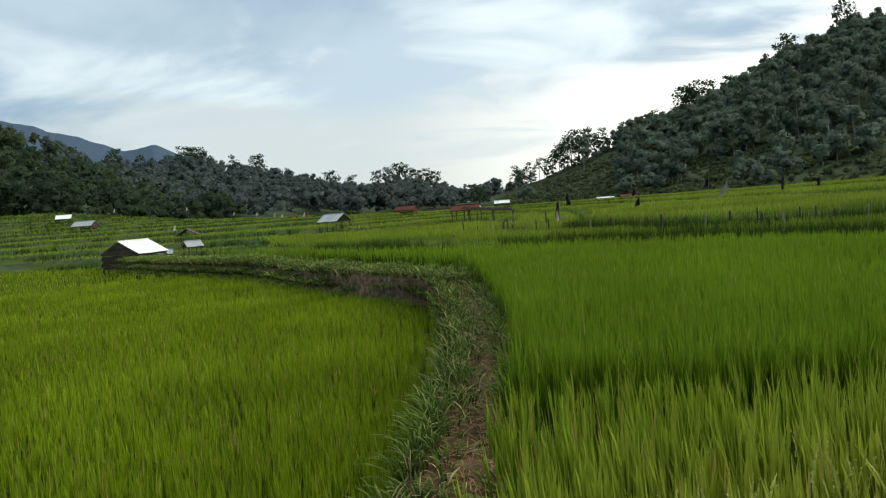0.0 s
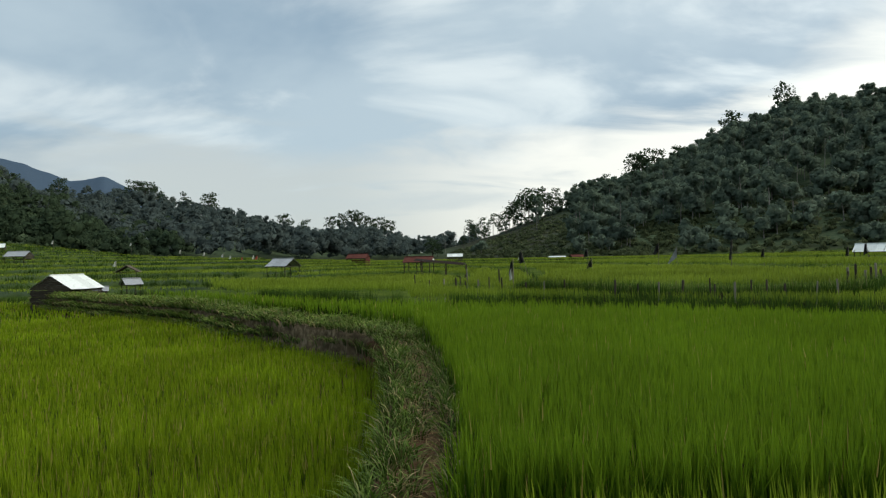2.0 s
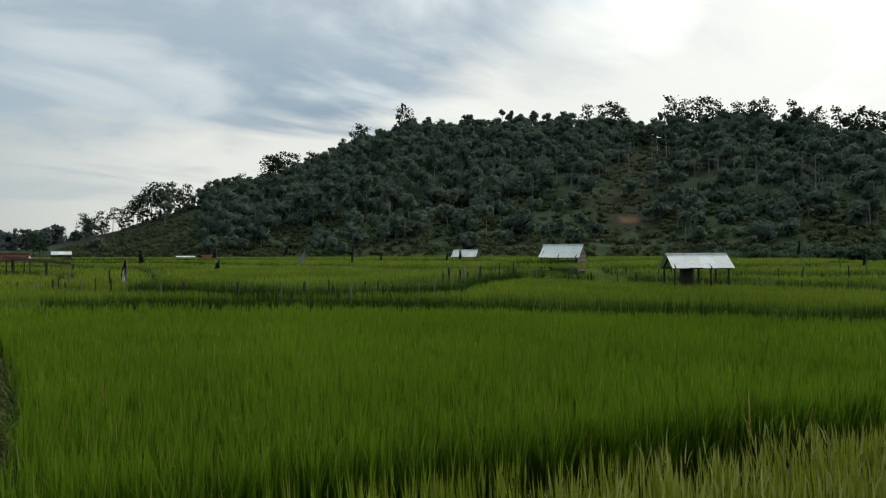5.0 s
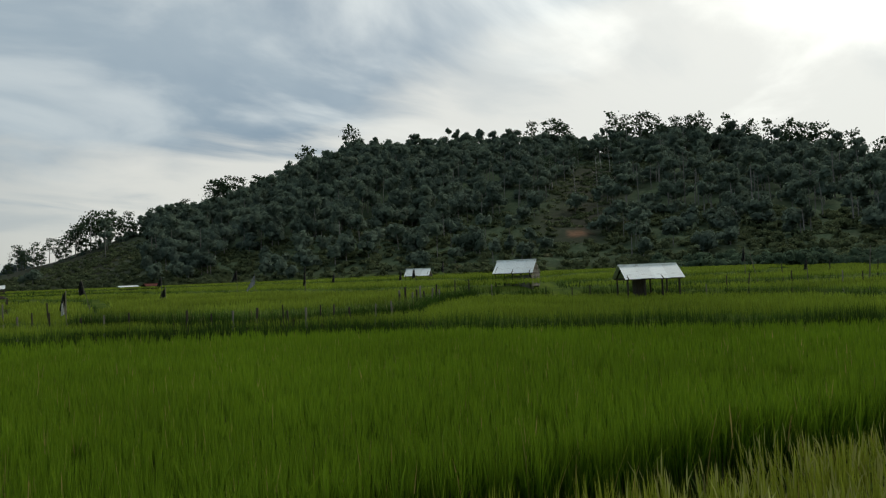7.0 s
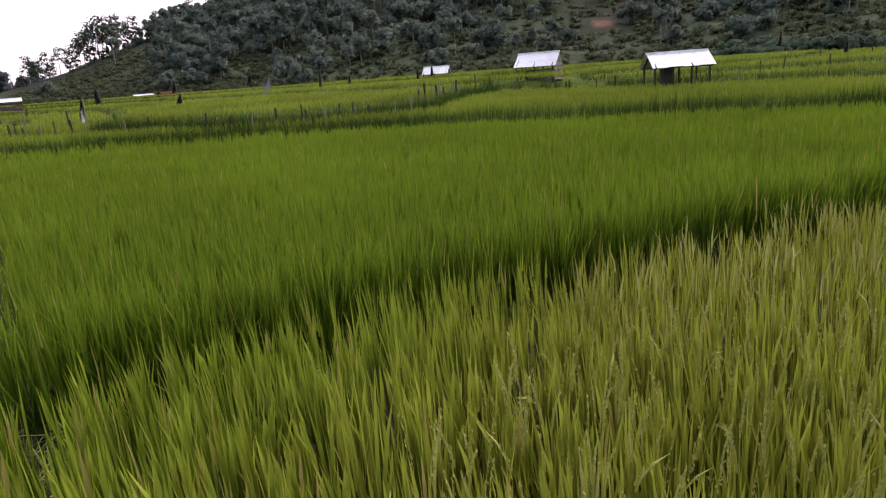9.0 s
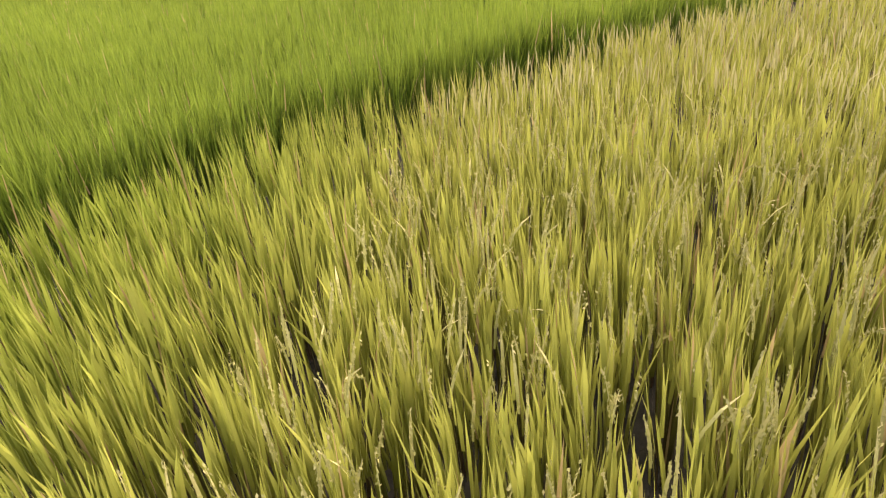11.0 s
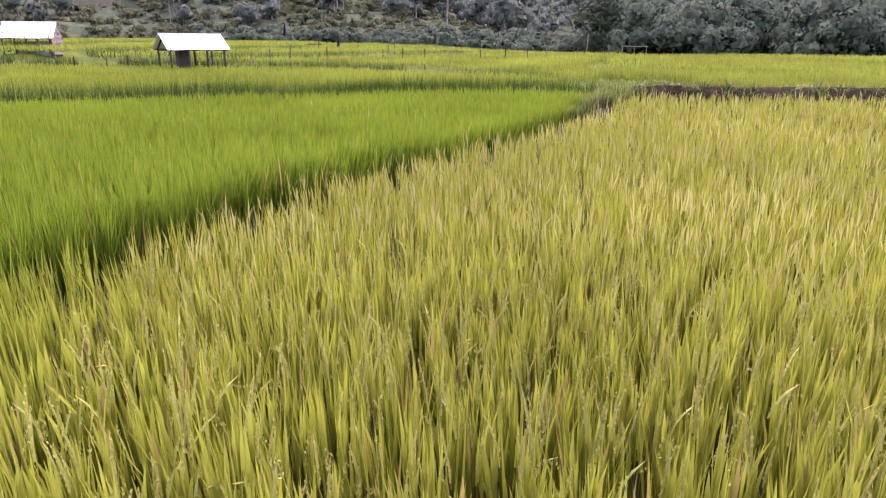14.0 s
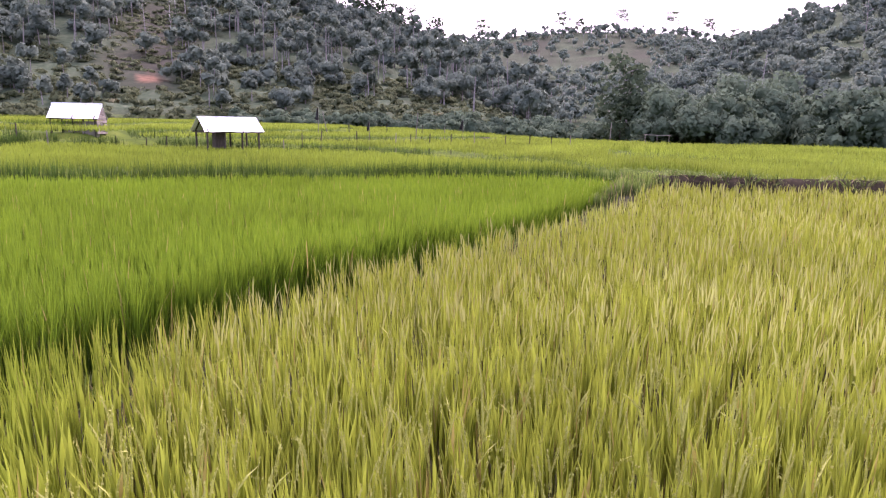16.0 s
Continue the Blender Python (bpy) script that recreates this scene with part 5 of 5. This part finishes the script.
def post_mesh(tall, thick, seed, sides=7):
    """A rough round post: uneven rings, a chamfered top."""
    rng = random.Random(seed)
    bm = bmesh.new()
    rings = []
    for z, w in ((-0.25, 1.05), (0.0, 1.0), (tall * 0.5, 0.92), (tall - 0.03, 0.86), (tall, 0.6)):
        ox, oy = rng.uniform(-1, 1) * thick * 0.12, rng.uniform(-1, 1) * thick * 0.12
        rings.append([bm.verts.new((ox + thick * w * rng.uniform(0.88, 1.1) * math.cos(6.2832 * i / sides), oy + thick * w * rng.uniform(0.88, 1.1) * math.sin(6.2832 * i / sides), z)) for i in range(sides)])
    for a, b in zip(rings, rings[1:]):
        for i in range(sides):
            bm.faces.new((a[i], a[(i + 1) % sides], b[(i + 1) % sides], b[i]))
    bm.faces.new(rings[-1])
    return bm


def wavy_sheet(wide, long, seed, pitch=0.09, deep=0.014, sag=0.0):
    """A corrugated roof sheet with thickness: x across, y down the slope, ridge at y = 0."""
    rng = random.Random(seed)
    n = max(6, int(wide / pitch * 4))
    bm = bmesh.new()
    lift = [rng.uniform(-0.008, 0.012) for _ in range(3)]
    grid = []
    for j, v in enumerate((0.0, 0.5, 1.0)):
        row = []
        for i in range(n + 1):
            x = wide * i / n
            z = deep * math.sin(6.2832 * x / pitch) + lift[j] - sag * v * v
            row.append((bm.verts.new((x, -long * v + (rng.uniform(-0.01, 0.01) if j == 2 else 0), z)), bm.verts.new((x, -long * v, z - 0.006))))
        grid.append(row)
    for a, b in zip(grid, grid[1:]):
        for i in range(n):
            bm.faces.new((a[i][0], b[i][0], b[i + 1][0], a[i + 1][0]))
            bm.faces.new((a[i][1], a[i + 1][1], b[i + 1][1], b[i][1]))
    for i in range(n):
        bm.faces.new((grid[0][i][1], grid[0][i][0], grid[0][i + 1][0], grid[0][i + 1][1]))
        bm.faces.new((grid[2][i][0], grid[2][i][1], grid[2][i + 1][1], grid[2][i + 1][0]))
    for k, flip in ((0, False), (n, True)):
        for j in range(2):
            f = (grid[j][k][0], grid[j][k][1], grid[j + 1][k][1], grid[j + 1][k][0])
            bm.faces.new(f[::-1] if flip else f)
    return bm


def beam(bm, p, q, w):
    """A squared pole from p to q."""
    p, q = Vector(p), Vector(q)
    d = q - p
    m = Matrix.Translation((p + q) / 2) @ d.to_track_quat("Z", "Y").to_matrix().to_4x4()
    box(bm, -w / 2, w / 2, -w / 2, w / 2, -d.length / 2, d.length / 2, m)


def hut(name, label, az, r, turn, length, half, eave, top, roof, n_sheets=4, overhang=0.12, posts=3, ends="", board=WOOD_DARK, front="", floor=0.0, frame=WOOD_DARK, z=None, sheet_label="", thatched=False):
    """A field hut: gable roof of sheets on posts. ends: gables that are boarded (l, r); front: low boarded walls (f, b)."""
    x, y = spot(az, r)
    root = new(name)
    root.matrix_basis = pose(x, y, float(height(x, y)) if z is None else z, 0, 0, turn)
    tagged(root, label, "hut", "field huts")
    slope = math.hypot(half, top - eave)
    pitch = math.atan2(top - eave, half)
    wide = length / n_sheets
    for side in (0, 1):
        for i in range(n_sheets):
            m = Matrix.Rotation(math.pi * side, 4, "Z") @ Matrix.Translation((-length / 2 + wide * i, 0, top + 0.004 * (i % 2))) @ Matrix.Rotation(pitch, 4, "X")
            sheet = wavy_sheet(wide + 0.05, slope + overhang, seed=i * 7 + side * 31 + int(az * 10) % 97, deep=0.03 if thatched else 0.0045, pitch=0.16 if thatched else 0.09)
            part("roof_sheet", sheet, roof, root, sheet_label, m)
    bm = bmesh.new()
    beam(bm, (-length / 2 - 0.03, 0, top + 0.022), (length / 2 + 0.03, 0, top + 0.022), 0.07)
    part("ridge_cap", bm, roof, root)
    inset = length / 2 - 0.14
    for sx in np.linspace(-inset, inset, posts):
        for sy in (-1, 1):
            p = part("post", post_mesh(eave - 0.03, 0.045, int(sx * 100) + sy), frame, root)
            p.matrix_basis = Matrix.Translation((sx, sy * (half - 0.1), 0))
        bm = bmesh.new()
        for sy in (-1, 1):
            beam(bm, (sx, 0, top - 0.05), (sx, sy * (half + 0.05), eave - 0.06), 0.05)
        beam(bm, (sx, -half + 0.1, eave - 0.05), (sx, half - 0.1, eave - 0.05), 0.06)
        part("truss", bm, frame, root)
    for sy in (-1, 1):
        bm = bmesh.new()
        beam(bm, (-length / 2, sy * (half - 0.1), eave - 0.04), (length / 2, sy * (half - 0.1), eave - 0.04), 0.06)
        part("wall_plate", bm, frame, root)
    if floor:
        bm = bmesh.new()
        n = 9
        for i in range(n):
            y0 = -half + 0.12 + (2 * half - 0.24) * i / n
            box(bm, -inset, inset, y0, y0 + (2 * half - 0.24) / n - 0.012, floor - 0.03, floor + 0.002 * (i % 3))
        part("floor", bm, board, root)
    for e in ends:
        sx = -length / 2 + 0.03 if e == "l" else length / 2 - 0.03
        n = int((top - 0.25) / 0.13)
        for i in range(n):
            z0 = 0.25 + i * 0.13
            reach = half - 0.06 if z0 < eave - 0.05 else max(0.05, (half - 0.04) * (top - z0 - 0.1) / (top - eave))
            bm = bmesh.new()
            box(bm, sx - 0.012, sx + 0.012, -reach, reach + 0.04 * ((i * 7) % 3 - 1), z0, z0 + 0.118, Matrix.Rotation(0.02 * ((i * 5) % 3 - 1), 4, "X"))
            part("board", bm, board, root)
    for e in front:
        sy = -half + 0.06 if e == "f" else half - 0.06
        n = int((eave - 0.3) / 0.14)
        for i in range(n):
            z0 = 0.15 + i * 0.14
            bm = bmesh.new()
            box(bm, -inset, inset, sy - 0.012, sy + 0.012, z0, z0 + 0.125)
            part("board", bm, board, root)
    return root


def boards_inside(root, x0, x1, y, z0, z1, mat):
    bm = bmesh.new()
    box(bm, x0, x1, y - 0.25, y + 0.25, z0, z1)
    bmesh.ops.bevel(bm, geom=bm.edges[:], offset=0.03, segments=2, affect="EDGES")
    return part("bin", bm, mat, root, "dark wooden bin under the roof")


h = hut("hut", "open field shelter with a white zinc gable roof on posts", 55.6, 29.5, -36, 2.42, 0.78, 1.42, 1.94, ZINC, 4, 0.05, posts=4, ends="", z=-0.14)
boards_inside(h, -0.55, -0.12, 0.1, 0.0, 1.38, WOOD_DARK)
boards_inside(h, 0.2, 0.75, 0.3, 0.0, 0.62, WOOD_DARK)
h = hut("hut", "zinc-roofed field hut with pale weathered board gable", 45.05, 38, -63, 2.25, 0.85, 1.02, 1.68, ZINC, 4, 0.05, posts=3, ends="r", board=WOOD, front="b", z=0.66)
boards_inside(h, 0.35, 1.0, -0.4, 0.0, 0.85, WOOD)
hut("hut", "small zinc-roofed field hut with dark end wall", 36.75, 62, -52, 2.3, 0.8, 0.95, 1.55, ZINC, 3, 0.05, ends="r", z=0.74)
hut("hut", "open shelter with a grey zinc gable roof on stout posts", -9.35, 59, -31, 2.2, 1.05, 1.15, 1.78, ZINC_GREY, 3, 0.05, ends="", posts=3, z=0.22)
hut("hut", "old wooden hut with a pale sheet roof and dark boarded gable", -25.3, 46, 72, 2.6, 1.45, 1.62, 2.4, ZINC, 4, 0.08, ends="lr", board=WOOD_DARK, front="fb", z=-1.22)
hut("hut", "shelter with a rusted red sheet roof and pale gable", 2.0, 56, -17, 2.45, 0.8, 1.5, 1.92, RUST, 4, 0.05, ends="", z=0.0)
hut("hut", "red rusted sheet-roofed hut on the far terraces", -3.1, 92, -20, 2.9, 0.9, 1.35, 1.9, RUST, 4, 0.05, ends="r", board=RUST, front="b", z=0.66)
hut("hut", "far hut with a bright white zinc roof", 5.15, 100, -8, 2.3, 0.8, 1.2, 1.6, ZINC, 3, 0.05, ends="lr", front="fb", z=0.8)
hut("hut", "far hut with a pale grey roof high on the terraces", -29.5, 105, 20, 1.9, 0.8, 0.6, 1.1, ZINC, 3, 0.05, ends="lr", front="fb", z=3.65)
hut("hut", "far hut with a streaked zinc roof and dark gable", -28.2, 90, -5, 2.5, 0.9, 0.55, 1.1, ZINC_GREY, 4, 0.05, ends="r", front="b", z=2.35)
hut("hut", "small dark thatched shelter with its gable to the path", -21.1, 62, 100, 1.7, 0.85, 1.0, 1.5, THATCH, 3, posts=2, z=0.15, thatched=True)
hut("hut", "low little hut with a grey sheet roof", -20.95, 52, 40, 1.2, 0.6, 1.25, 1.65, ZINC_GREY, 2, 0.05, posts=2, z=-0.9)
hut("hut", "low small grey-roofed lean-to beside the old hut", -23.1, 47, 20, 0.9, 0.5, 1.35, 1.6, ZINC_GREY, 2, 0.05, posts=2, z=-1.22)
hut("hut", "collapsed rusty shack at the foot of the hill", 15.4, 100, 10, 2.0, 0.7, 0.9, 1.2, RUST, 3, 0.05, ends="lr", board=RUST_DARK, front="fb", z=0.75)
hut("hut", "long low shed with a white roof at the hill's foot", 13.75, 103, 0, 2.6, 0.5, 0.92, 1.05, ZINC, 4, 0.05, posts=3, z=0.72, front="f", board=RUST_DARK)


def lean_to():
    """The sagging dark roof beside the red shelter."""
    x, y = spot(4.15, 52)
    root = new("lean_to")
    root.matrix_basis = pose(x, y, 0.0, 0, 0, -12)
    tagged(root, "sagging dark rusted lean-to roof on crooked posts", "shelter", "field huts")
    for i in range(4):
        m = Matrix.Translation((-2.35 + 0.97 * i, 0.5, 1.78 - 0.10 * i)) @ Matrix.Rotation(radians(5), 4, "Y") @ Matrix.Rotation(radians(7), 4, "X")
        part("roof_sheet", wavy_sheet(1.0, 0.9, 50 + i, sag=0.08), RUST_DARK, root, "", m)
    for sx, t in ((-1.7, 1.62), (0.1, 1.44), (1.6, 1.28)):
        for sy in (-0.3, 0.4):
            p = part("post", post_mesh(t, 0.04, int(sx * 10) + 3), WOOD_DARK, root)
            p.matrix_basis = pose(sx, sy, 0, 2 * sy, 3 * sx, 0)
        bm = bmesh.new()
        beam(bm, (sx, -0.4, t - 0.03), (sx, 0.5, t + 0.03), 0.06)
        part("beam", bm, WOOD_DARK, root)


lean_to()


def gable_sheet():
    """White plastic over the red shelter's gable is part of it."""
    root = [o for o in bpy.data.objects if o.get("label", "").startswith("shelter with a rusted red")][0]
    bm = bmesh.new()
    vs = [bm.verts.new(p) for p in ((1.2, -0.74, 1.5), (1.2, 0.74, 1.5), (1.2, 0.0, 1.88), (1.212, -0.74, 1.5), (1.212, 0.74, 1.5), (1.212, 0.0, 1.88))]
    for f in ((0, 2, 1), (3, 4, 5), (0, 1, 4, 3), (1, 2, 5, 4), (2, 0, 3, 5)):
        bm.faces.new([vs[i] for i in f])
    part("gable_cover", bm, WHITE_CLOTH, root, "pale sheet closing the gable")


gable_sheet()

# ---- fence, stakes and flags ----
POSTS = {}


def stake(name, label, az, r, tall, thick, lean=0.0, mat=WOOD, group="fence posts", z=None):
    x, y = spot(az, r)
    key = (round(tall, 1), round(thick, 2), mat.name, int(az * 10) % 3)
    if key not in POSTS:
        bm = post_mesh(tall, thick, len(POSTS) + 3)
        me = bpy.data.meshes.new(name)
        bm.to_mesh(me)
        bm.free()
        me.materials.append(mat)
        POSTS[key] = me
    ob = new(name, POSTS[key])
    ob.matrix_basis = pose(x, y, float(height(x, y)) if z is None else z, lean * 0.4, lean, (az * 37) % 360)
    return tagged(ob, label, "post", group)


PALE_POSTS = (21.7, 34.6, 36.25)
FENCE = (2.7, 4.0, 5.0, 5.35, 5.75, 6.8, 7.75, 8.95, 10.7, 12.4, 14.15, 18.25, 20.1, 21.7, 23.4, 25.7, 26.0, 27.4, 28.6, 29.75, 31.0, 33.0, 34.6)


def fence_range(az):
    """The distance of the fence line in a heading."""
    q, _ = along_line(FENCE_LINE, 0.1)
    a, r = polar(q[:, 0], q[:, 1])
    return float(r[np.argmin(np.abs(a - az))])


for i, a in enumerate(FENCE):
    pale = any(abs(a - p) < 0.1 for p in PALE_POSTS)
    stake("fence_post", "pale split wooden fence post standing in rice" if pale else "grey weathered wooden fence post standing in rice",
          a, fence_range(a) - 0.6, 1.08 + 0.16 * ((i * 5) % 4) / 3, 0.024 + 0.006 * ((i * 7) % 3), (i * 13 % 7) - 3, WOOD if pale or i % 4 == 1 else WOOD_DARK, z=-0.15)
for i, (a, r) in enumerate(((34.9, 22.0), (35.3, 22.6), (35.7, 22.2), (36.25, 23), (36.6, 22.5), (37.0, 23.5), (37.4, 24.2), (37.65, 24.8), (38.05, 25.5), (38.4, 26.2))):
    stake("fence_post", "crooked grey stake in a cluster of fence posts", a, r, 1.28 + 0.1 * (i % 3), 0.04, (i * 11 % 13) - 6, WOOD if i % 2 else WOOD_DARK, z=-0.1)
for i, (a, r, t) in enumerate(((1.6, 30, 1.15), (5.95, 27, 1.2), (8.75, 26, 1.2), (39.8, 29, 1.1), (41, 30, 1.1), (43, 30.5, 1.15), (47.5, 31, 1.1), (49.5, 30, 1.1), (51, 31, 1.15), (60, 30, 1.1), (61.5, 31, 1.1), (63, 33, 1.2), (66, 34, 1.2), (69.3, 32, 1.15), (70.6, 33, 1.1), (72.1, 32, 1.2), (74, 34, 1.1), (76, 35, 1.15), (78.6, 34, 1.1), (80.6, 33, 1.2), (82.5, 36, 1.1), (84, 37, 1.15), (65.5, 44, 1.3), (68.6, 46, 1.3), (71.5, 47, 1.3), (73.5, 48, 1.3))):
    stake("stake", "thin weathered stake standing among the rice", a, r, t * 0.92, 0.028, (i * 17 % 11) - 5, WOOD if i % 4 == 1 else WOOD_DARK, "stakes in the terraces")


def flag(label, az, r, top_el, cloth, long, wide, hang, seed, lean=0.0):
    """A bird-scaring flag: thin pole and a torn sheet of plastic that hangs in folds."""
    x, y = spot(az, r)
    root = new("scare_flag")
    base = float(height(x, y))
    tall = 1.75 + r * math.tan(radians(top_el)) - base
    root.matrix_basis = pose(x, y, base, 0, lean, 180 - az)
    tagged(root, label, "flag", "bird-scaring flags")
    part("pole", post_mesh(tall, 0.018, seed), WOOD, root)
    rng = random.Random(seed)
    bm = bmesh.new()
    rows = []
    n, m = 9, 6
    for j in range(n):
        v = j / (n - 1)
        row = []
        for i in range(m):
            u = i / (m - 1)
            reach = wide * u * (0.45 + 0.7 * v) * (1 - 0.3 * rng.random() * (j == n - 1))
            row.append(bm.verts.new((0.02 + reach, 0.05 * math.sin(9 * u + 3 * v + seed), tall - 0.04 - long * v - hang * u * wide)))
        rows.append(row)
    for a, b in zip(rows, rows[1:]):
        for i in range(m - 1):
            bm.faces.new((a[i], b[i], b[i + 1], a[i + 1]))
    bmesh.ops.solidify(bm, geom=bm.faces[:] + bm.edges[:] + bm.verts[:], thickness=0.004)
    part("cloth", bm, cloth, root)


flag("black and white plastic flag hanging slack on a pole", 9.85, 25, -0.15, BLACK_CLOTH, 0.55, 0.15, 0.5, 1)
flag("white plastic strip tied beside the dark flag", 10.05, 24.8, -0.9, WHITE_CLOTH, 0.36, 0.1, 0.6, 2, 8)
flag("black plastic flag hanging folded on a leaning pole", 11.3, 48, 0.65, BLACK_CLOTH, 0.8, 0.34, 0.3, 3, 14)
flag("black plastic flag on a short pole above the terraces", 16.25, 46, 0.62, BLACK_CLOTH, 0.5, 0.25, 0.4, 4)
flag("black plastic bag drooping on a low pole", 16.55, 40, -0.15, BLACK_CLOTH, 0.5, 0.34, 0.7, 5)
flag("black plastic flag on a pole at the terrace edge", 21.9, 45, 0.95, BLACK_CLOTH, 0.55, 0.3, 0.6, 6)
flag("grey and white striped plastic flag spread on a pole", 23.3, 45, 0.62, ZINC_GREY, 0.65, 0.5, 0.9, 7)
flag("dark plastic wrapped round a tall crooked pole", 27.3, 35, 1.1, BLACK_CLOTH, 0.95, 0.1, 0.3, 8, -2)
flag("dark plastic flag on a stake at the field's far edge", 29.7, 55, 0.35, BLACK_CLOTH, 0.6, 0.2, 0.3, 9)
flag("dark plastic flag hanging on a stake by the hut", 35.3, 50, 0.35, BLACK_CLOTH, 0.6, 0.16, 0.2, 10)
flag("dark bent pole with drooping plastic", 36.6, 47, 0.6, BLACK_CLOTH, 0.6, 0.2, 0.5, 11, 6)
flag("dark plastic on a pole behind the hut", 38.9, 60, 1.05, BLACK_CLOTH, 0.9, 0.16, 0.2, 12)
flag("dark plastic tied to a stake on the upper terrace", 62.9, 40, 1.15, BLACK_CLOTH, 0.7, 0.14, 0.2, 13)
flag("dark plastic rag on a terrace stake", 67.1, 36, 0.1, BLACK_CLOTH, 0.45, 0.12, 0.3, 14)
flag("black rag on a thin stake near the thicket", 75.0, 40, 0.35, BLACK_CLOTH, 0.5, 0.18, 0.3, 15)
flag("white plastic scrap on a pole", 10.7, 70, 0.3, WHITE_CLOTH, 0.45, 0.3, 0.8, 16)
for i, (a, r, e, c) in enumerate(((-20.75, 118, 1.7, WHITE_CLOTH), (-17.2, 110, 1.1, WHITE_CLOTH), (-14.0, 108, 0.75, WHITE_CLOTH), (-13.4, 109, 0.6, WHITE_CLOTH), (-12.5, 106, 0.45, RED_CLOTH), (-11.6, 95, 0.6, WHITE_CLOTH), (-11.35, 94, 0.55, RED_CLOTH), (-21.9, 72, 0.3, WHITE_CLOTH), (-26, 112, 1.9, WHITE_CLOTH), (-15.4, 112, 0.9, WHITE_CLOTH))):
    flag("small red plastic flag on the far terraces" if c is RED_CLOTH else "small white plastic flag on the far terraces", a, r, e, c, 0.5, 0.28, 0.3, 30 + i)
stake("pole", "tall thin bare pole leaning on the terrace", 70.95, 38, 2.1, 0.03, -4, WOOD, "stakes in the terraces")
stake("pole", "leaning bamboo pole by the thicket", 63.8, 41, 2.0, 0.025, 22, WOOD, "stakes in the terraces")
stake("pole", "short pole beside the rail", 87.2, 60, 2.4, 0.04, 2, WOOD, "stakes in the terraces")


def rail():
    x, y = spot(90.9, 62)
    root = new("pole_rail")
    root.matrix_basis = pose(x, y, float(height(x, y)), 0, 0, 180 - 91)
    tagged(root, "rough pole rail at the edge of the terraces", "rail")
    for sx in (-1.0, 0, 1.0):
        p = part("post", post_mesh(1.45, 0.035, int(sx * 3) + 9), WOOD, root)
        p.matrix_basis = Matrix.Translation((sx, 0, 0))
    bm = bmesh.new()
    beam(bm, (-1.15, 0, 1.38), (1.15, 0, 1.42), 0.045)
    part("bar", bm, WOOD, root)


rail()


def brush_pile():
    x, y = spot(77.0, 45)
    rng = np.random.default_rng(3)
    segs = []
    for i in range(26):
        a = rng.uniform(0, 6.28)
        p = np.array((rng.normal(0, 0.5), rng.normal(0, 0.3), rng.uniform(0.2, 0.9)))
        segs.append((p, p + np.array((math.cos(a), 0.4 * math.sin(a), rng.uniform(-0.3, 0.3))) * rng.uniform(0.4, 1.1), 0.03, 0.012))
    co, flat, counts, al = rods(segs)
    ob = mesh_np("brush_pile", co, flat, counts, BARK_DARK)
    ob.matrix_basis = pose(x, y, float(height(x, y)) - 0.15)
    tagged(ob, "heap of cut dark branches on a bund", "branches")


brush_pile()
